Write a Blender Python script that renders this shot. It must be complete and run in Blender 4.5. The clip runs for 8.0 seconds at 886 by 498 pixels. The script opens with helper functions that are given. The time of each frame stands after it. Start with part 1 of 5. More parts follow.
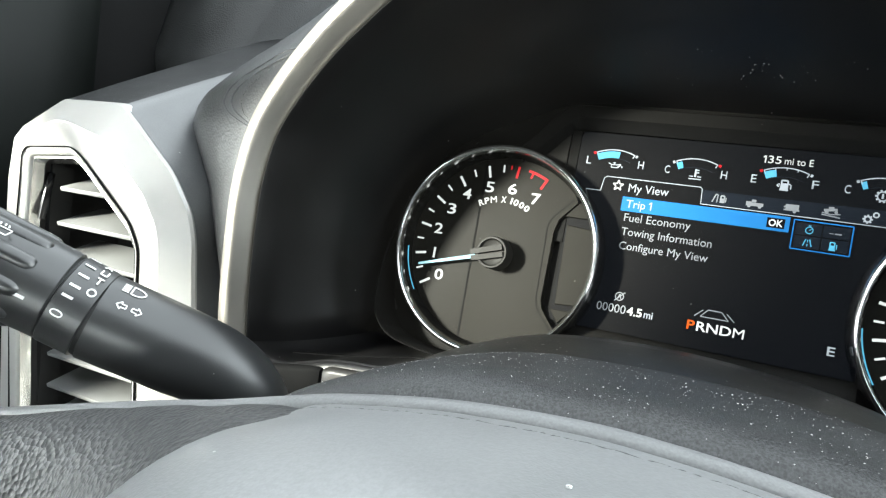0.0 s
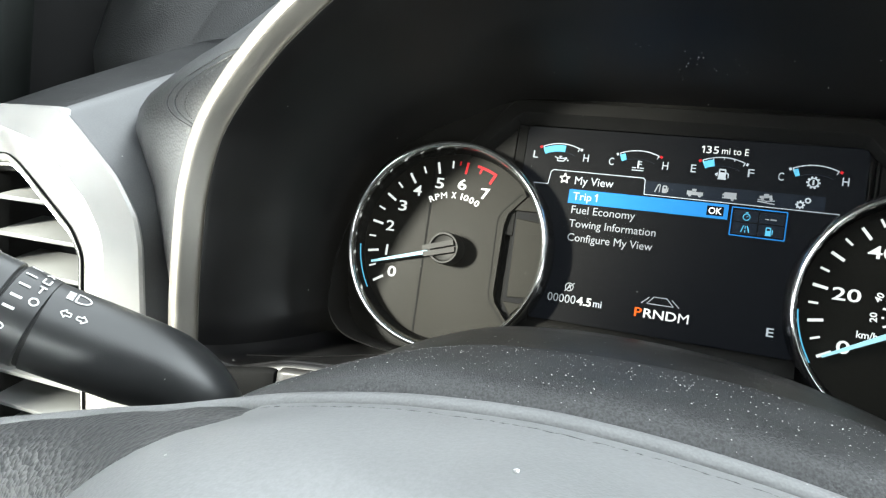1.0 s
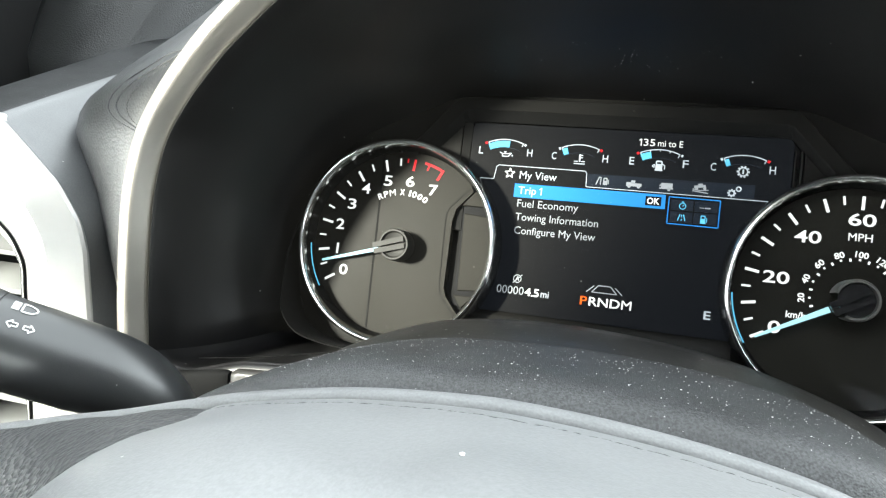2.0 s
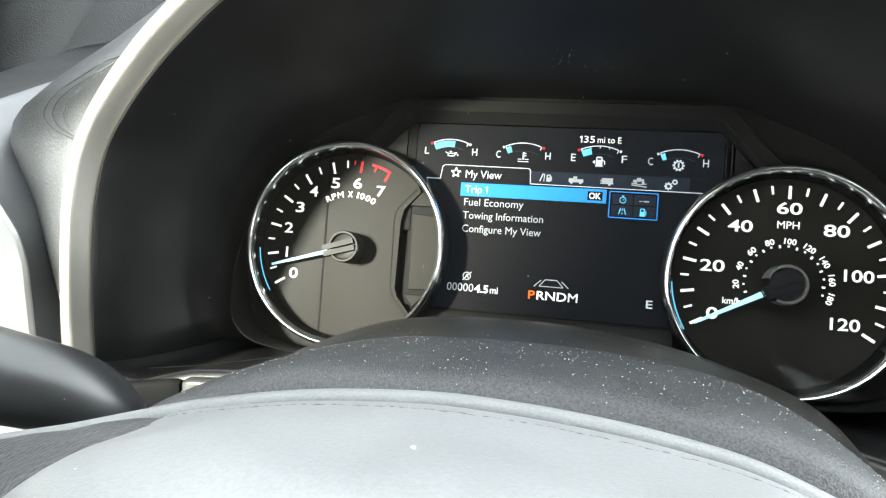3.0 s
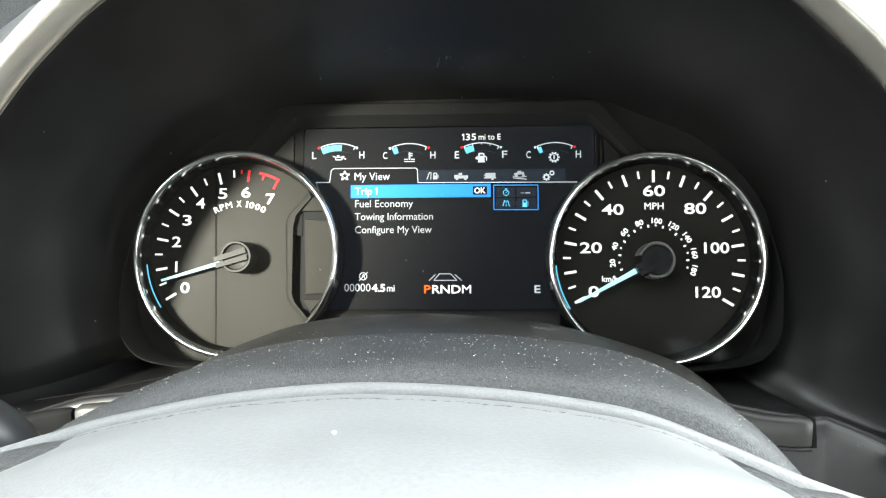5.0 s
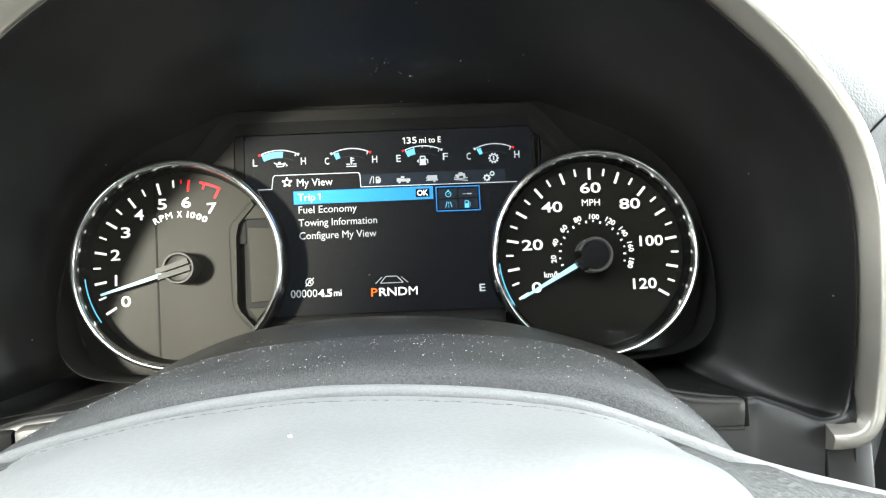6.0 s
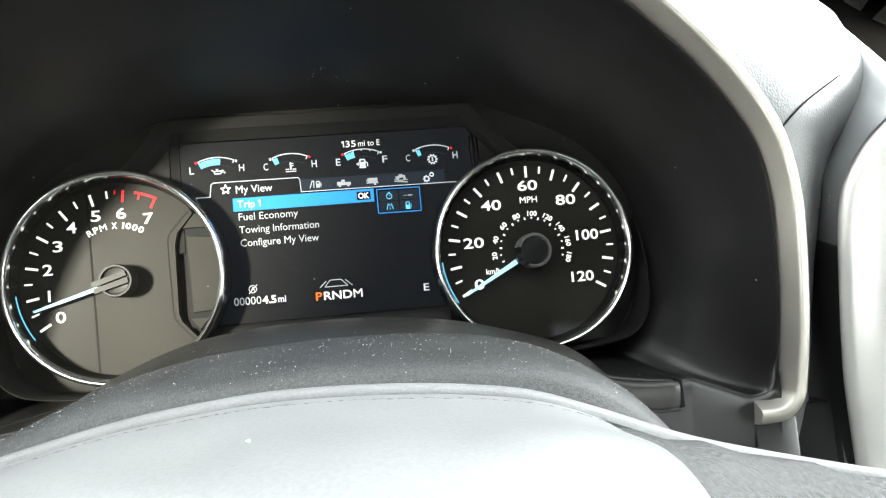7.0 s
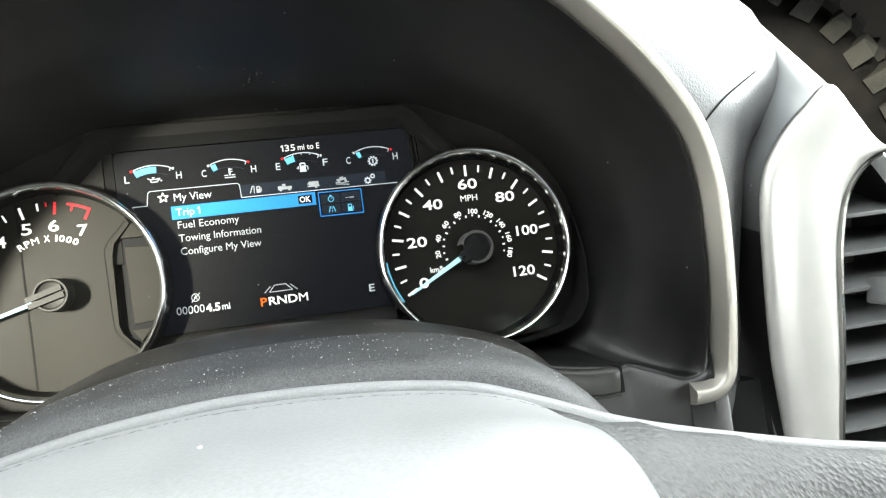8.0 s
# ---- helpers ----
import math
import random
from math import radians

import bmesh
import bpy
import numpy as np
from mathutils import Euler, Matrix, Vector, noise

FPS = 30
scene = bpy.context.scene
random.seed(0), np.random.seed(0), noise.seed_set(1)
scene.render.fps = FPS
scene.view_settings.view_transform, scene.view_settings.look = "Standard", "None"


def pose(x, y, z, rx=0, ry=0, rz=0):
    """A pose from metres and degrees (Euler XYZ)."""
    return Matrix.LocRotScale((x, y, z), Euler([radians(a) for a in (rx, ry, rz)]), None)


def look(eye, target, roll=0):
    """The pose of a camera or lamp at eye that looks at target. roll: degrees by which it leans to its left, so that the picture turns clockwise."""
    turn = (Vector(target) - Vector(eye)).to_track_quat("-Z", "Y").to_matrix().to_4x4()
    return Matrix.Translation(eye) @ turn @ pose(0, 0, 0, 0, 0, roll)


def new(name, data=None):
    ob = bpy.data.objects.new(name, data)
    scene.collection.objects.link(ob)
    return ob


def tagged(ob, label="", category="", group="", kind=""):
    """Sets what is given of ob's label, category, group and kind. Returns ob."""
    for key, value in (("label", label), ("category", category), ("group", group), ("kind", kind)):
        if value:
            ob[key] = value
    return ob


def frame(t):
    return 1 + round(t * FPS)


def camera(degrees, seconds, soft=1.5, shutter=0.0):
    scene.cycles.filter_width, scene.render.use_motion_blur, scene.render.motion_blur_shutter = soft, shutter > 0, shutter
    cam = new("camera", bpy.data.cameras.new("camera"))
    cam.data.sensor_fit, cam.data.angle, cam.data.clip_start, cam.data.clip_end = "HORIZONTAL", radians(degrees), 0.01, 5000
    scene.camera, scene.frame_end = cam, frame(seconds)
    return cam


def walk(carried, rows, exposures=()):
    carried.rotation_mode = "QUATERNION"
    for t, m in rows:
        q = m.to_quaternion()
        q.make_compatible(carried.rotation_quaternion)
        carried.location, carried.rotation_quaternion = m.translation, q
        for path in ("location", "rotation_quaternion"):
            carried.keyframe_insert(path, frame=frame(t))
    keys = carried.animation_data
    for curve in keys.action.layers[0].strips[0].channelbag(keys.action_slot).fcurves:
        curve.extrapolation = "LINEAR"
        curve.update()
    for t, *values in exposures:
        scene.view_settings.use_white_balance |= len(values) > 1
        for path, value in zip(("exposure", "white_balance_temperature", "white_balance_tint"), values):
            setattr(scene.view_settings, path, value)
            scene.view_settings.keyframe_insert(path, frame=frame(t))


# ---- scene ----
from mathutils.bvhtree import BVHTree
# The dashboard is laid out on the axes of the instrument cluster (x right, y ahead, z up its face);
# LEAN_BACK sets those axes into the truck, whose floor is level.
cam = camera(65.9, 8.0, 1.25)
LEAN_BACK = 30.0
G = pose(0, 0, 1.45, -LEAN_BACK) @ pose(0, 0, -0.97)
PATH = [
    (0, (0.009, -0.392, 0.949), (-0.805, 1.432, 1.042), 11.1),
    (0.5, (0.01, -0.393, 0.949), (-0.742, 1.457, 1.051), 10.1),
    (1, (0.012, -0.394, 0.949), (-0.681, 1.478, 1.055), 9.1),
    (1.5, (0.014, -0.397, 0.949), (-0.614, 1.499, 1.057), 8.1),
    (3, (0.019, -0.405, 0.95), (-0.409, 1.546, 1.07), 4.9),
    (3.5, (0.018, -0.407, 0.949), (-0.33, 1.558, 1.08), 3.7),
    (4, (0.018, -0.41, 0.949), (-0.253, 1.567, 1.084), 2.5),
    (4.5, (0.018, -0.413, 0.948), (-0.171, 1.573, 1.087), 1.2),
    (6, (0.018, -0.422, 0.947), (0.07, 1.572, 1.087), -2.6),
    (6.5, (0.017, -0.425, 0.948), (0.157, 1.566, 1.08), -4.0),
    (7, (0.016, -0.428, 0.947), (0.242, 1.555, 1.075), -5.2),
    (7.5, (0.015, -0.43, 0.947), (0.326, 1.542, 1.063), -6.5),
    (8, (0.016, -0.434, 0.947), (0.4, 1.526, 1.053), -7.7),
]
walk(cam, [(t, G @ look(eye, target, roll)) for t, eye, target, roll in PATH],
     exposures=[(0.0, 3.94, 6450, 1), (1.5, 4.16, 6500, 1), (3.5, 4.55, 6600, 1), (6.0, 4.58, 6700, 1), (8.0, 4.50, 6800, 1)])

# ---- world, sun, exposure ----
world = bpy.data.worlds.new("sky")
scene.world = world
world.use_nodes = True
wn = world.node_tree
sky = wn.nodes.new("ShaderNodeTexSky")
sky.sky_type, sky.sun_disc = "NISHITA", False
TO_SUN = Vector((-0.75, -0.826, 0.569)).normalized()      # over the driver's shoulder, through the door window
sky.sun_elevation, sky.sun_rotation = math.asin(TO_SUN.z), math.atan2(TO_SUN.x, TO_SUN.y)
sky.air_density, sky.dust_density, sky.ozone_density = 0.5, 0.5, 0.0
haze = wn.nodes.new("ShaderNodeHueSaturation")      # a thin white overcast takes most of the blue out
haze.inputs["Saturation"].default_value = 0.18
wn.links.new(sky.outputs[0], haze.inputs["Color"])
wn.links.new(haze.outputs[0], wn.nodes["Background"].inputs[0])
wn.nodes["Background"].inputs[1].default_value = 0.19
sun = new("sun", bpy.data.lights.new("sun", "SUN"))
sun.data.energy, sun.data.angle, sun.data.color = 3.0, radians(9.5), (1.0, 0.95, 0.86)
sun.matrix_world = look(TO_SUN * 6, (0, 0, 0))
LIT = 0.051   # what a white backlit mark gives off

# ---- materials ----


def material(name, colour, rough=0.5, metal=0.0, vary=0.25, grain=0.0, grain_size=0.0012, patch=0.03, coat=0.0,
             cells=False, spec=0.5, dust=0.0, dust_size=0.004, fleck=0.0, fleck_size=0.0007):
    """A painted, moulded or leather surface: colour varied in patches, fine relief, and dust where asked."""
    m = bpy.data.materials.new(name)
    m.use_nodes = True
    nt = m.node_tree
    b = nt.nodes["Principled BSDF"]
    tc = nt.nodes.new("ShaderNodeTexCoord")
    b.inputs["Metallic"].default_value = metal
    b.inputs["Specular IOR Level"].default_value = spec
    b.inputs["Coat Weight"].default_value = coat
    b.inputs["Coat Roughness"].default_value = 0.3
    n1 = nt.nodes.new("ShaderNodeTexNoise")
    n1.inputs["Scale"].default_value, n1.inputs["Detail"].default_value = 1 / patch, 5
    nt.links.new(tc.outputs["Object"], n1.inputs["Vector"])
    ramp = nt.nodes.new("ShaderNodeMapRange")
    ramp.inputs[1].default_value, ramp.inputs[2].default_value = 0.3, 0.7
    ramp.inputs[3].default_value, ramp.inputs[4].default_value = 1 - vary, 1 + vary
    nt.links.new(n1.outputs["Fac"], ramp.inputs[0])
    mul = nt.nodes.new("ShaderNodeVectorMath")
    mul.operation = "SCALE"
    mul.inputs[0].default_value = colour
    nt.links.new(ramp.outputs[0], mul.inputs["Scale"])
    out = mul.outputs[0]
    if fleck:      # fine mottling on top of the broad patches
        n2 = nt.nodes.new("ShaderNodeTexNoise")
        n2.inputs["Scale"].default_value, n2.inputs["Detail"].default_value = 1 / fleck_size, 2
        nt.links.new(tc.outputs["Object"], n2.inputs["Vector"])
        r2 = nt.nodes.new("ShaderNodeMapRange")
        r2.inputs[1].default_value, r2.inputs[2].default_value = 0.35, 0.65
        r2.inputs[3].default_value, r2.inputs[4].default_value = 1 - fleck, 1 + fleck
        nt.links.new(n2.outputs["Fac"], r2.inputs[0])
        m2 = nt.nodes.new("ShaderNodeVectorMath")
        m2.operation = "SCALE"
        nt.links.new(out, m2.inputs[0])
        nt.links.new(r2.outputs[0], m2.inputs["Scale"])
        out = m2.outputs[0]
    rr = nt.nodes.new("ShaderNodeMapRange")
    rr.inputs[1].default_value, rr.inputs[2].default_value = 0.3, 0.7
    rr.inputs[3].default_value, rr.inputs[4].default_value = rough * 0.88, min(1, rough * 1.12)
    nt.links.new(n1.outputs["Fac"], rr.inputs[0])
    nt.links.new(rr.outputs[0], b.inputs["Roughness"])
    if dust:
        v = nt.nodes.new("ShaderNodeTexVoronoi")
        v.inputs["Scale"].default_value = 1 / dust_size
        nt.links.new(tc.outputs["Object"], v.inputs["Vector"])
        sep = nt.nodes.new("ShaderNodeSeparateColor")
        nt.links.new(v.outputs["Color"], sep.inputs[0])
        size = nt.nodes.new("ShaderNodeMath")
        size.operation = "POWER"
        nt.links.new(sep.outputs[0], size.inputs[0])
        size.inputs[1].default_value = 2.8
        reach = nt.nodes.new("ShaderNodeMath")
        reach.operation = "MULTIPLY"
        nt.links.new(size.outputs[0], reach.inputs[0])
        reach.inputs[1].default_value = 0.11 * dust
        cmp = nt.nodes.new("ShaderNodeMath")
        cmp.operation = "LESS_THAN"
        nt.links.new(v.outputs["Distance"], cmp.inputs[0])
        nt.links.new(reach.outputs[0], cmp.inputs[1])
        mix = nt.nodes.new("ShaderNodeMix")
        mix.data_type = "RGBA"
        nt.links.new(cmp.outputs[0], mix.inputs[0])
        nt.links.new(out, mix.inputs[6])
        mix.inputs[7].default_value = (0.45, 0.45, 0.43, 1)
        out = mix.outputs[2]
    nt.links.new(out, b.inputs["Base Color"])
    if grain:
        g = nt.nodes.new("ShaderNodeTexVoronoi" if cells else "ShaderNodeTexNoise")
        g.inputs["Scale"].default_value = 1 / grain_size
        nt.links.new(tc.outputs["Object"], g.inputs["Vector"])
        bump = nt.nodes.new("ShaderNodeBump")
        bump.inputs["Strength"].default_value, bump.inputs["Distance"].default_value = grain, grain_size * 0.35
        nt.links.new(g.outputs[0], bump.inputs["Height"])
        nt.links.new(bump.outputs[0], b.inputs["Normal"])
    return m


def glowing(name, colour, strength=1.0):
    """A backlit print: dark ink with light of its own behind it."""
    m = bpy.data.materials.new(name)
    m.use_nodes = True
    b = m.node_tree.nodes["Principled BSDF"]
    b.inputs["Base Color"].default_value = (*[0.3 * c for c in colour], 1)
    b.inputs["Roughness"].default_value = 0.4
    b.inputs["Specular IOR Level"].default_value = 0.1
    b.inputs["Emission Color"].default_value = (*colour, 1)
    b.inputs["Emission Strength"].default_value = strength * LIT
    return m


def clear(name, rough=0.02, ior=1.45, film=0.0):
    """A thin clear pane: what lies behind shows through, and the surface reflects; film: the share that a thin layer of dust covers."""
    m = bpy.data.materials.new(name)
    m.use_nodes = True
    nt = m.node_tree
    nt.nodes.remove(nt.nodes["Principled BSDF"])
    tr, gl = nt.nodes.new("ShaderNodeBsdfTransparent"), nt.nodes.new("ShaderNodeBsdfGlossy")
    gl.inputs["Roughness"].default_value = rough
    fr, mix = nt.nodes.new("ShaderNodeFresnel"), nt.nodes.new("ShaderNodeMixShader")
    fr.inputs["IOR"].default_value = ior
    nt.links.new(fr.outputs[0], mix.inputs[0])
    dusty, df = nt.nodes.new("ShaderNodeMixShader"), nt.nodes.new("ShaderNodeBsdfDiffuse")
    df.inputs["Color"].default_value = (0.6, 0.59, 0.56, 1)
    n, cover = nt.nodes.new("ShaderNodeTexNoise"), nt.nodes.new("ShaderNodeMapRange")
    n.inputs["Scale"].default_value, n.inputs["Detail"].default_value = 18, 6
    cover.inputs[1].default_value, cover.inputs[2].default_value = 0.3, 0.7
    cover.inputs[3].default_value, cover.inputs[4].default_value = film * 0.5, film * 1.5
    nt.links.new(nt.nodes.new("ShaderNodeTexCoord").outputs["Object"], n.inputs["Vector"])
    nt.links.new(n.outputs["Fac"], cover.inputs[0])
    nt.links.new(cover.outputs[0], dusty.inputs[0])
    nt.links.new(tr.outputs[0], dusty.inputs[1])
    nt.links.new(df.outputs[0], dusty.inputs[2])
    nt.links.new(dusty.outputs[0], mix.inputs[1])
    nt.links.new(gl.outputs[0], mix.inputs[2])
    nt.links.new(mix.outputs[0], nt.nodes["Material Output"].inputs[0])
    return m


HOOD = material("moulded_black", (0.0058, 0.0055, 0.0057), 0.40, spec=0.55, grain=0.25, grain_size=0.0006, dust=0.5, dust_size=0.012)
WALL = material("dial_wall", (0.006, 0.006, 0.006), 0.12, vary=0.1, spec=0.05)
HUBGREY = material("hub_grey", (0.0085, 0.0083, 0.0075), 0.5, spec=0.2, vary=0.1)
HUBRING = material("hub_ring_grey", (0.075, 0.074, 0.071), 0.42, spec=0.4, vary=0.1)
PIANO = material("gloss_black", (0.012, 0.012, 0.013), 0.14, vary=0.1)
PANEL = material("cluster_black", (0.0066, 0.0063, 0.0058), 0.5, spec=0.08, vary=0.15, grain=0.05)
FACE = material("dial_black", (0.0088, 0.0082, 0.0066), 0.5, spec=0.08, vary=0.2, patch=0.05)
SATIN = material("satin_silver", (0.36, 0.342, 0.31), 0.42, metal=0.75, vary=0.05, grain=0.06, grain_size=0.0004)
BEZEL = material("bezel_silver", (0.46, 0.456, 0.440), 0.36, metal=0.4, vary=0.05, grain=0.06, grain_size=0.0004)
CHROME = material("chrome", (0.80, 0.80, 0.80), 0.16, metal=1.0, vary=0.03)
RING = material("ring_chrome", (0.86, 0.86, 0.85), 0.17, metal=1.0, vary=0.03)
LEATHER = material("dash_leather", (0.030, 0.0307, 0.0314), 0.43, spec=0.7, vary=0.2, grain=0.32, grain_size=0.0015, cells=True, fleck=0.2)
# one skin in two tones: sides pale as in daylight, top dark for shade
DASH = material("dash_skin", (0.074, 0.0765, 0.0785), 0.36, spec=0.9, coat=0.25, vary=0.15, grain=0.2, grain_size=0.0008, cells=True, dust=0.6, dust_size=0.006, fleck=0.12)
DASHTOP_SHADE = material("dash_top_shade", (0.0085, 0.0090, 0.0094), 0.50, spec=0.36, vary=0.25, grain=0.3, grain_size=0.0009, cells=True, dust=1.0, dust_size=0.0022, fleck=0.3)
SHROUD = material("column_plastic", (0.034, 0.0349, 0.0356), 0.5, vary=0.2, grain=0.7, grain_size=0.0006, cells=True, dust=1.2, dust_size=0.0016, fleck=0.5, fleck_size=0.0008)
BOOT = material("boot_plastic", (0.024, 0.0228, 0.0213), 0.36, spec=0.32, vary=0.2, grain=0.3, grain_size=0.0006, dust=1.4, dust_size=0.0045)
PAD = material("airbag_skin", (0.178, 0.180, 0.1815), 0.44, spec=0.6, vary=0.08, grain=0.16, grain_size=0.0007, cells=True, dust=0.5, dust_size=0.012, fleck=0.05, fleck_size=0.0012)
LIP = material("wheel_lip", (0.17, 0.172, 0.173), 0.5, spec=0.4, vary=0.10, grain=0.3, grain_size=0.0010, cells=True, dust=0.5, dust_size=0.010, fleck=0.08)
SEAM = material("seam_grey", (0.10, 0.101, 0.102), 0.7)
WRAP = material("wheel_leather", (0.054, 0.0545, 0.055), 0.5, spec=0.2, vary=0.12, grain=0.9, grain_size=0.0019, cells=True, patch=0.02, fleck=0.25, fleck_size=0.0012)
STALK = material("stalk_plastic", (0.018, 0.0187, 0.0193), 0.38, spec=1.0, vary=0.15, grain=0.1, grain_size=0.0005, dust=0.5, dust_size=0.010)
BLADE = material("louvre_plastic", (0.12, 0.123, 0.124), 0.4, vary=0.12, grain=0.1)
DARK = material("duct_black", (0.010, 0.010, 0.010), 0.6, vary=0.3)
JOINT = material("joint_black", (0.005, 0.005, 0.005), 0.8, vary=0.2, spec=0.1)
SPECK = material("pale_speck", (0.25, 0.25, 0.24), 0.8)
DUST = material("pale_dust", (0.64, 0.64, 0.62), 0.85, vary=0.4, patch=0.004)
THREAD = material("grey_thread", (0.13, 0.13, 0.127), 0.8)
PRINT = material("white_print", (0.75, 0.75, 0.73), 0.5, vary=0.04)
MESHY = material("dimpled_trim", (0.015, 0.0154, 0.0154), 0.45, spec=0.32, vary=0.1, grain=0.6, grain_size=0.0013, cells=True)
DOORSKIN = material("door_trim", (0.005, 0.0062, 0.0055), 0.6, spec=0.16, vary=0.25, grain=0.3, patch=0.12)
LINER = material("headliner", (0.22, 0.217, 0.21), 0.9, vary=0.1, grain=0.4, grain_size=0.003)
CABIN = material("cabin_trim", (0.05, 0.05, 0.049), 0.7, vary=0.2, grain=0.3, grain_size=0.003, patch=0.2)
ASPHALT = material("asphalt", (0.05, 0.05, 0.05), 0.85, vary=0.3, grain=0.6, grain_size=0.01, patch=0.5)
# rubber far below its own tone, standing for shade; lugs paler, as lit
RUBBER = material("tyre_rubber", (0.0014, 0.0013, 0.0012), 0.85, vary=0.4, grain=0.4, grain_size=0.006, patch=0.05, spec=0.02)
LUG = material("sunlit_lug", (0.0034, 0.0033, 0.0027), 0.85, vary=0.5, grain=0.4, grain_size=0.006, patch=0.03, spec=0.1)
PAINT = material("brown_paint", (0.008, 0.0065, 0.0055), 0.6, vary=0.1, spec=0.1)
LENS = clear("clear_lens", 0.03, 1.09, 0.0012)
WHITE = glowing("lit_white", (1.0, 1.0, 1.0))
GREY = glowing("lit_grey", (0.62, 0.65, 0.70), 0.36)
TEXT = glowing("lit_text", (0.80, 0.86, 0.95), 0.62)
BLUE = glowing("lit_blue", (0.035, 0.27, 0.72), 0.9)
CYAN = glowing("lit_cyan", (0.16, 0.62, 0.95), 0.95)
NEEDLE = glowing("lit_needle", (0.48, 0.86, 1.0), 1.0)
RED = glowing("lit_red", (0.75, 0.02, 0.03), 0.75)
ORANGE = glowing("lit_orange", (1.0, 0.16, 0.02), 0.85)
DARKLCD = glowing("screen_black", (0.010, 0.013, 0.021), 0.36)
DARKLCD.node_tree.nodes["Principled BSDF"].inputs["Base Color"].default_value = (0.0034, 0.0033, 0.0034, 1)
DARKLCD.node_tree.nodes["Principled BSDF"].inputs["Specular IOR Level"].default_value = 0.06
STRIP = glowing("lit_strip", (0.022, 0.030, 0.046), 0.3)

# ---- small tools ----
ORIGIN = {}


def thing(name, at, label, category, group="", kind="", m=None):
    """A top-level thing: an Empty at its base, on the cluster's axes unless m is given."""
    ob = new(name)
    ob.empty_display_size = 0.02
    ORIGIN[ob] = Vector(at)
    ob.matrix_world = (G if m is None else m) @ Matrix.Translation(at)
    return tagged(ob, label, category, group, kind)


def part(name, bm, mat, parent, label="", smooth=True, sharp=40):
    """Links a bmesh, drawn on the cluster's axes, as one mesh under a thing or a part."""
    me = bpy.data.meshes.new(name)
    o = ORIGIN[parent]
    bmesh.ops.translate(bm, verts=bm.verts, vec=-o)
    bmesh.ops.recalc_face_normals(bm, faces=bm.faces)
    bm.to_mesh(me)
    bm.free()
    for p in me.polygons:
        p.use_smooth = smooth
    if smooth:
        me.set_sharp_from_angle(angle=radians(sharp))
    me.materials.append(mat)
    ob = new(name, me)
    ob.parent = parent
    ORIGIN[ob] = o
    return tagged(ob, label)


def box(a, b, bevel=0.0, turn=None):
    """A box from corner a to corner b, edges rounded, turned about its middle."""
    bm = bmesh.new()
    a, b = Vector(a), Vector(b)
    bmesh.ops.create_cube(bm, size=1, matrix=Matrix.Diagonal((*[abs(v) for v in (b - a)], 1)))
    if bevel:
        bmesh.ops.bevel(bm, geom=list(bm.edges), offset=bevel, segments=2, affect="EDGES", profile=0.5)
    bmesh.ops.transform(bm, matrix=Matrix.Translation((a + b) / 2) @ (turn or Matrix.Identity(4)), verts=bm.verts)
    return bm


def sheet(rows, close_u=False, close_v=False, thick=0.0):
    """A surface over a grid of points; thick folds a shell behind it."""
    bm = bmesh.new()
    g = [[bm.verts.new(p) for p in r] for r in rows]
    nu, nv = len(g), len(g[0])
    for i in range(nu if close_u else nu - 1):
        for j in range(nv if close_v else nv - 1):
            q = [g[i][j], g[i][(j + 1) % nv], g[(i + 1) % nu][(j + 1) % nv], g[(i + 1) % nu][j]]
            bm.faces.new(q)
    if thick:
        bmesh.ops.recalc_face_normals(bm, faces=bm.faces)
        bmesh.ops.solidify(bm, geom=list(bm.faces), thickness=thick)
    return bm


def capped(rows):
    """A closed solid lofted through rings of points."""
    bm = sheet(rows, close_v=True)
    bm.verts.ensure_lookup_table()
    n = len(rows[0])
    bm.faces.new(bm.verts[:n])
    bm.faces.new(bm.verts[-n:])
    return bm


def plate(outline, y0, y1, bevel=0.0, lean=0.0, pivot=0.98):
    """An outline in x and z given depth from y0 to y1, leaning with its height."""
    def at(p, y):
        return (p[0], y + lean * (pivot - p[1]), p[1])
    bm = bmesh.new()
    f = [bm.verts.new(at(p, y0)) for p in outline]
    r = [bm.verts.new(at(p, y1)) for p in outline]
    n = len(f)
    front = bm.faces.new(f)
    bm.faces.new(r[::-1])
    for i in range(n):
        bm.faces.new((f[i], r[i], r[(i + 1) % n], f[(i + 1) % n]))
    if bevel:
        bmesh.ops.bevel(bm, geom=list(front.edges), offset=bevel, segments=2, affect="EDGES", profile=0.5)
    return bm


def lathe(cx, cz, profile, n=72, a0=0.0, a1=360.0):
    """A profile of (radius, y) turned about an axis along y."""
    full = abs(a1 - a0) >= 359.9
    rows = []
    for i in range(n if full else n + 1):
        a = radians(a0 + (a1 - a0) * i / n)
        rows.append([(cx + r * math.cos(a), y, cz + r * math.sin(a)) for r, y in profile])
    return sheet(rows, close_u=full)


def smooth_line(points, n):
    """n points along a smooth curve through the given ones."""
    P = [Vector(p) for p in points]
    P = [2 * P[0] - P[1]] + P + [2 * P[-1] - P[-2]]
    segs = len(P) - 3
    out = []
    for k in range(n):
        s = segs * k / (n - 1)
        i = min(int(s), segs - 1)
        t = s - i
        a, b, c, d = P[i:i + 4]
        out.append(0.5 * ((2 * b) + (c - a) * t + (2 * a - 5 * b + 4 * c - d) * t * t + (3 * b - a - 3 * c + d) * t ** 3))
    return out


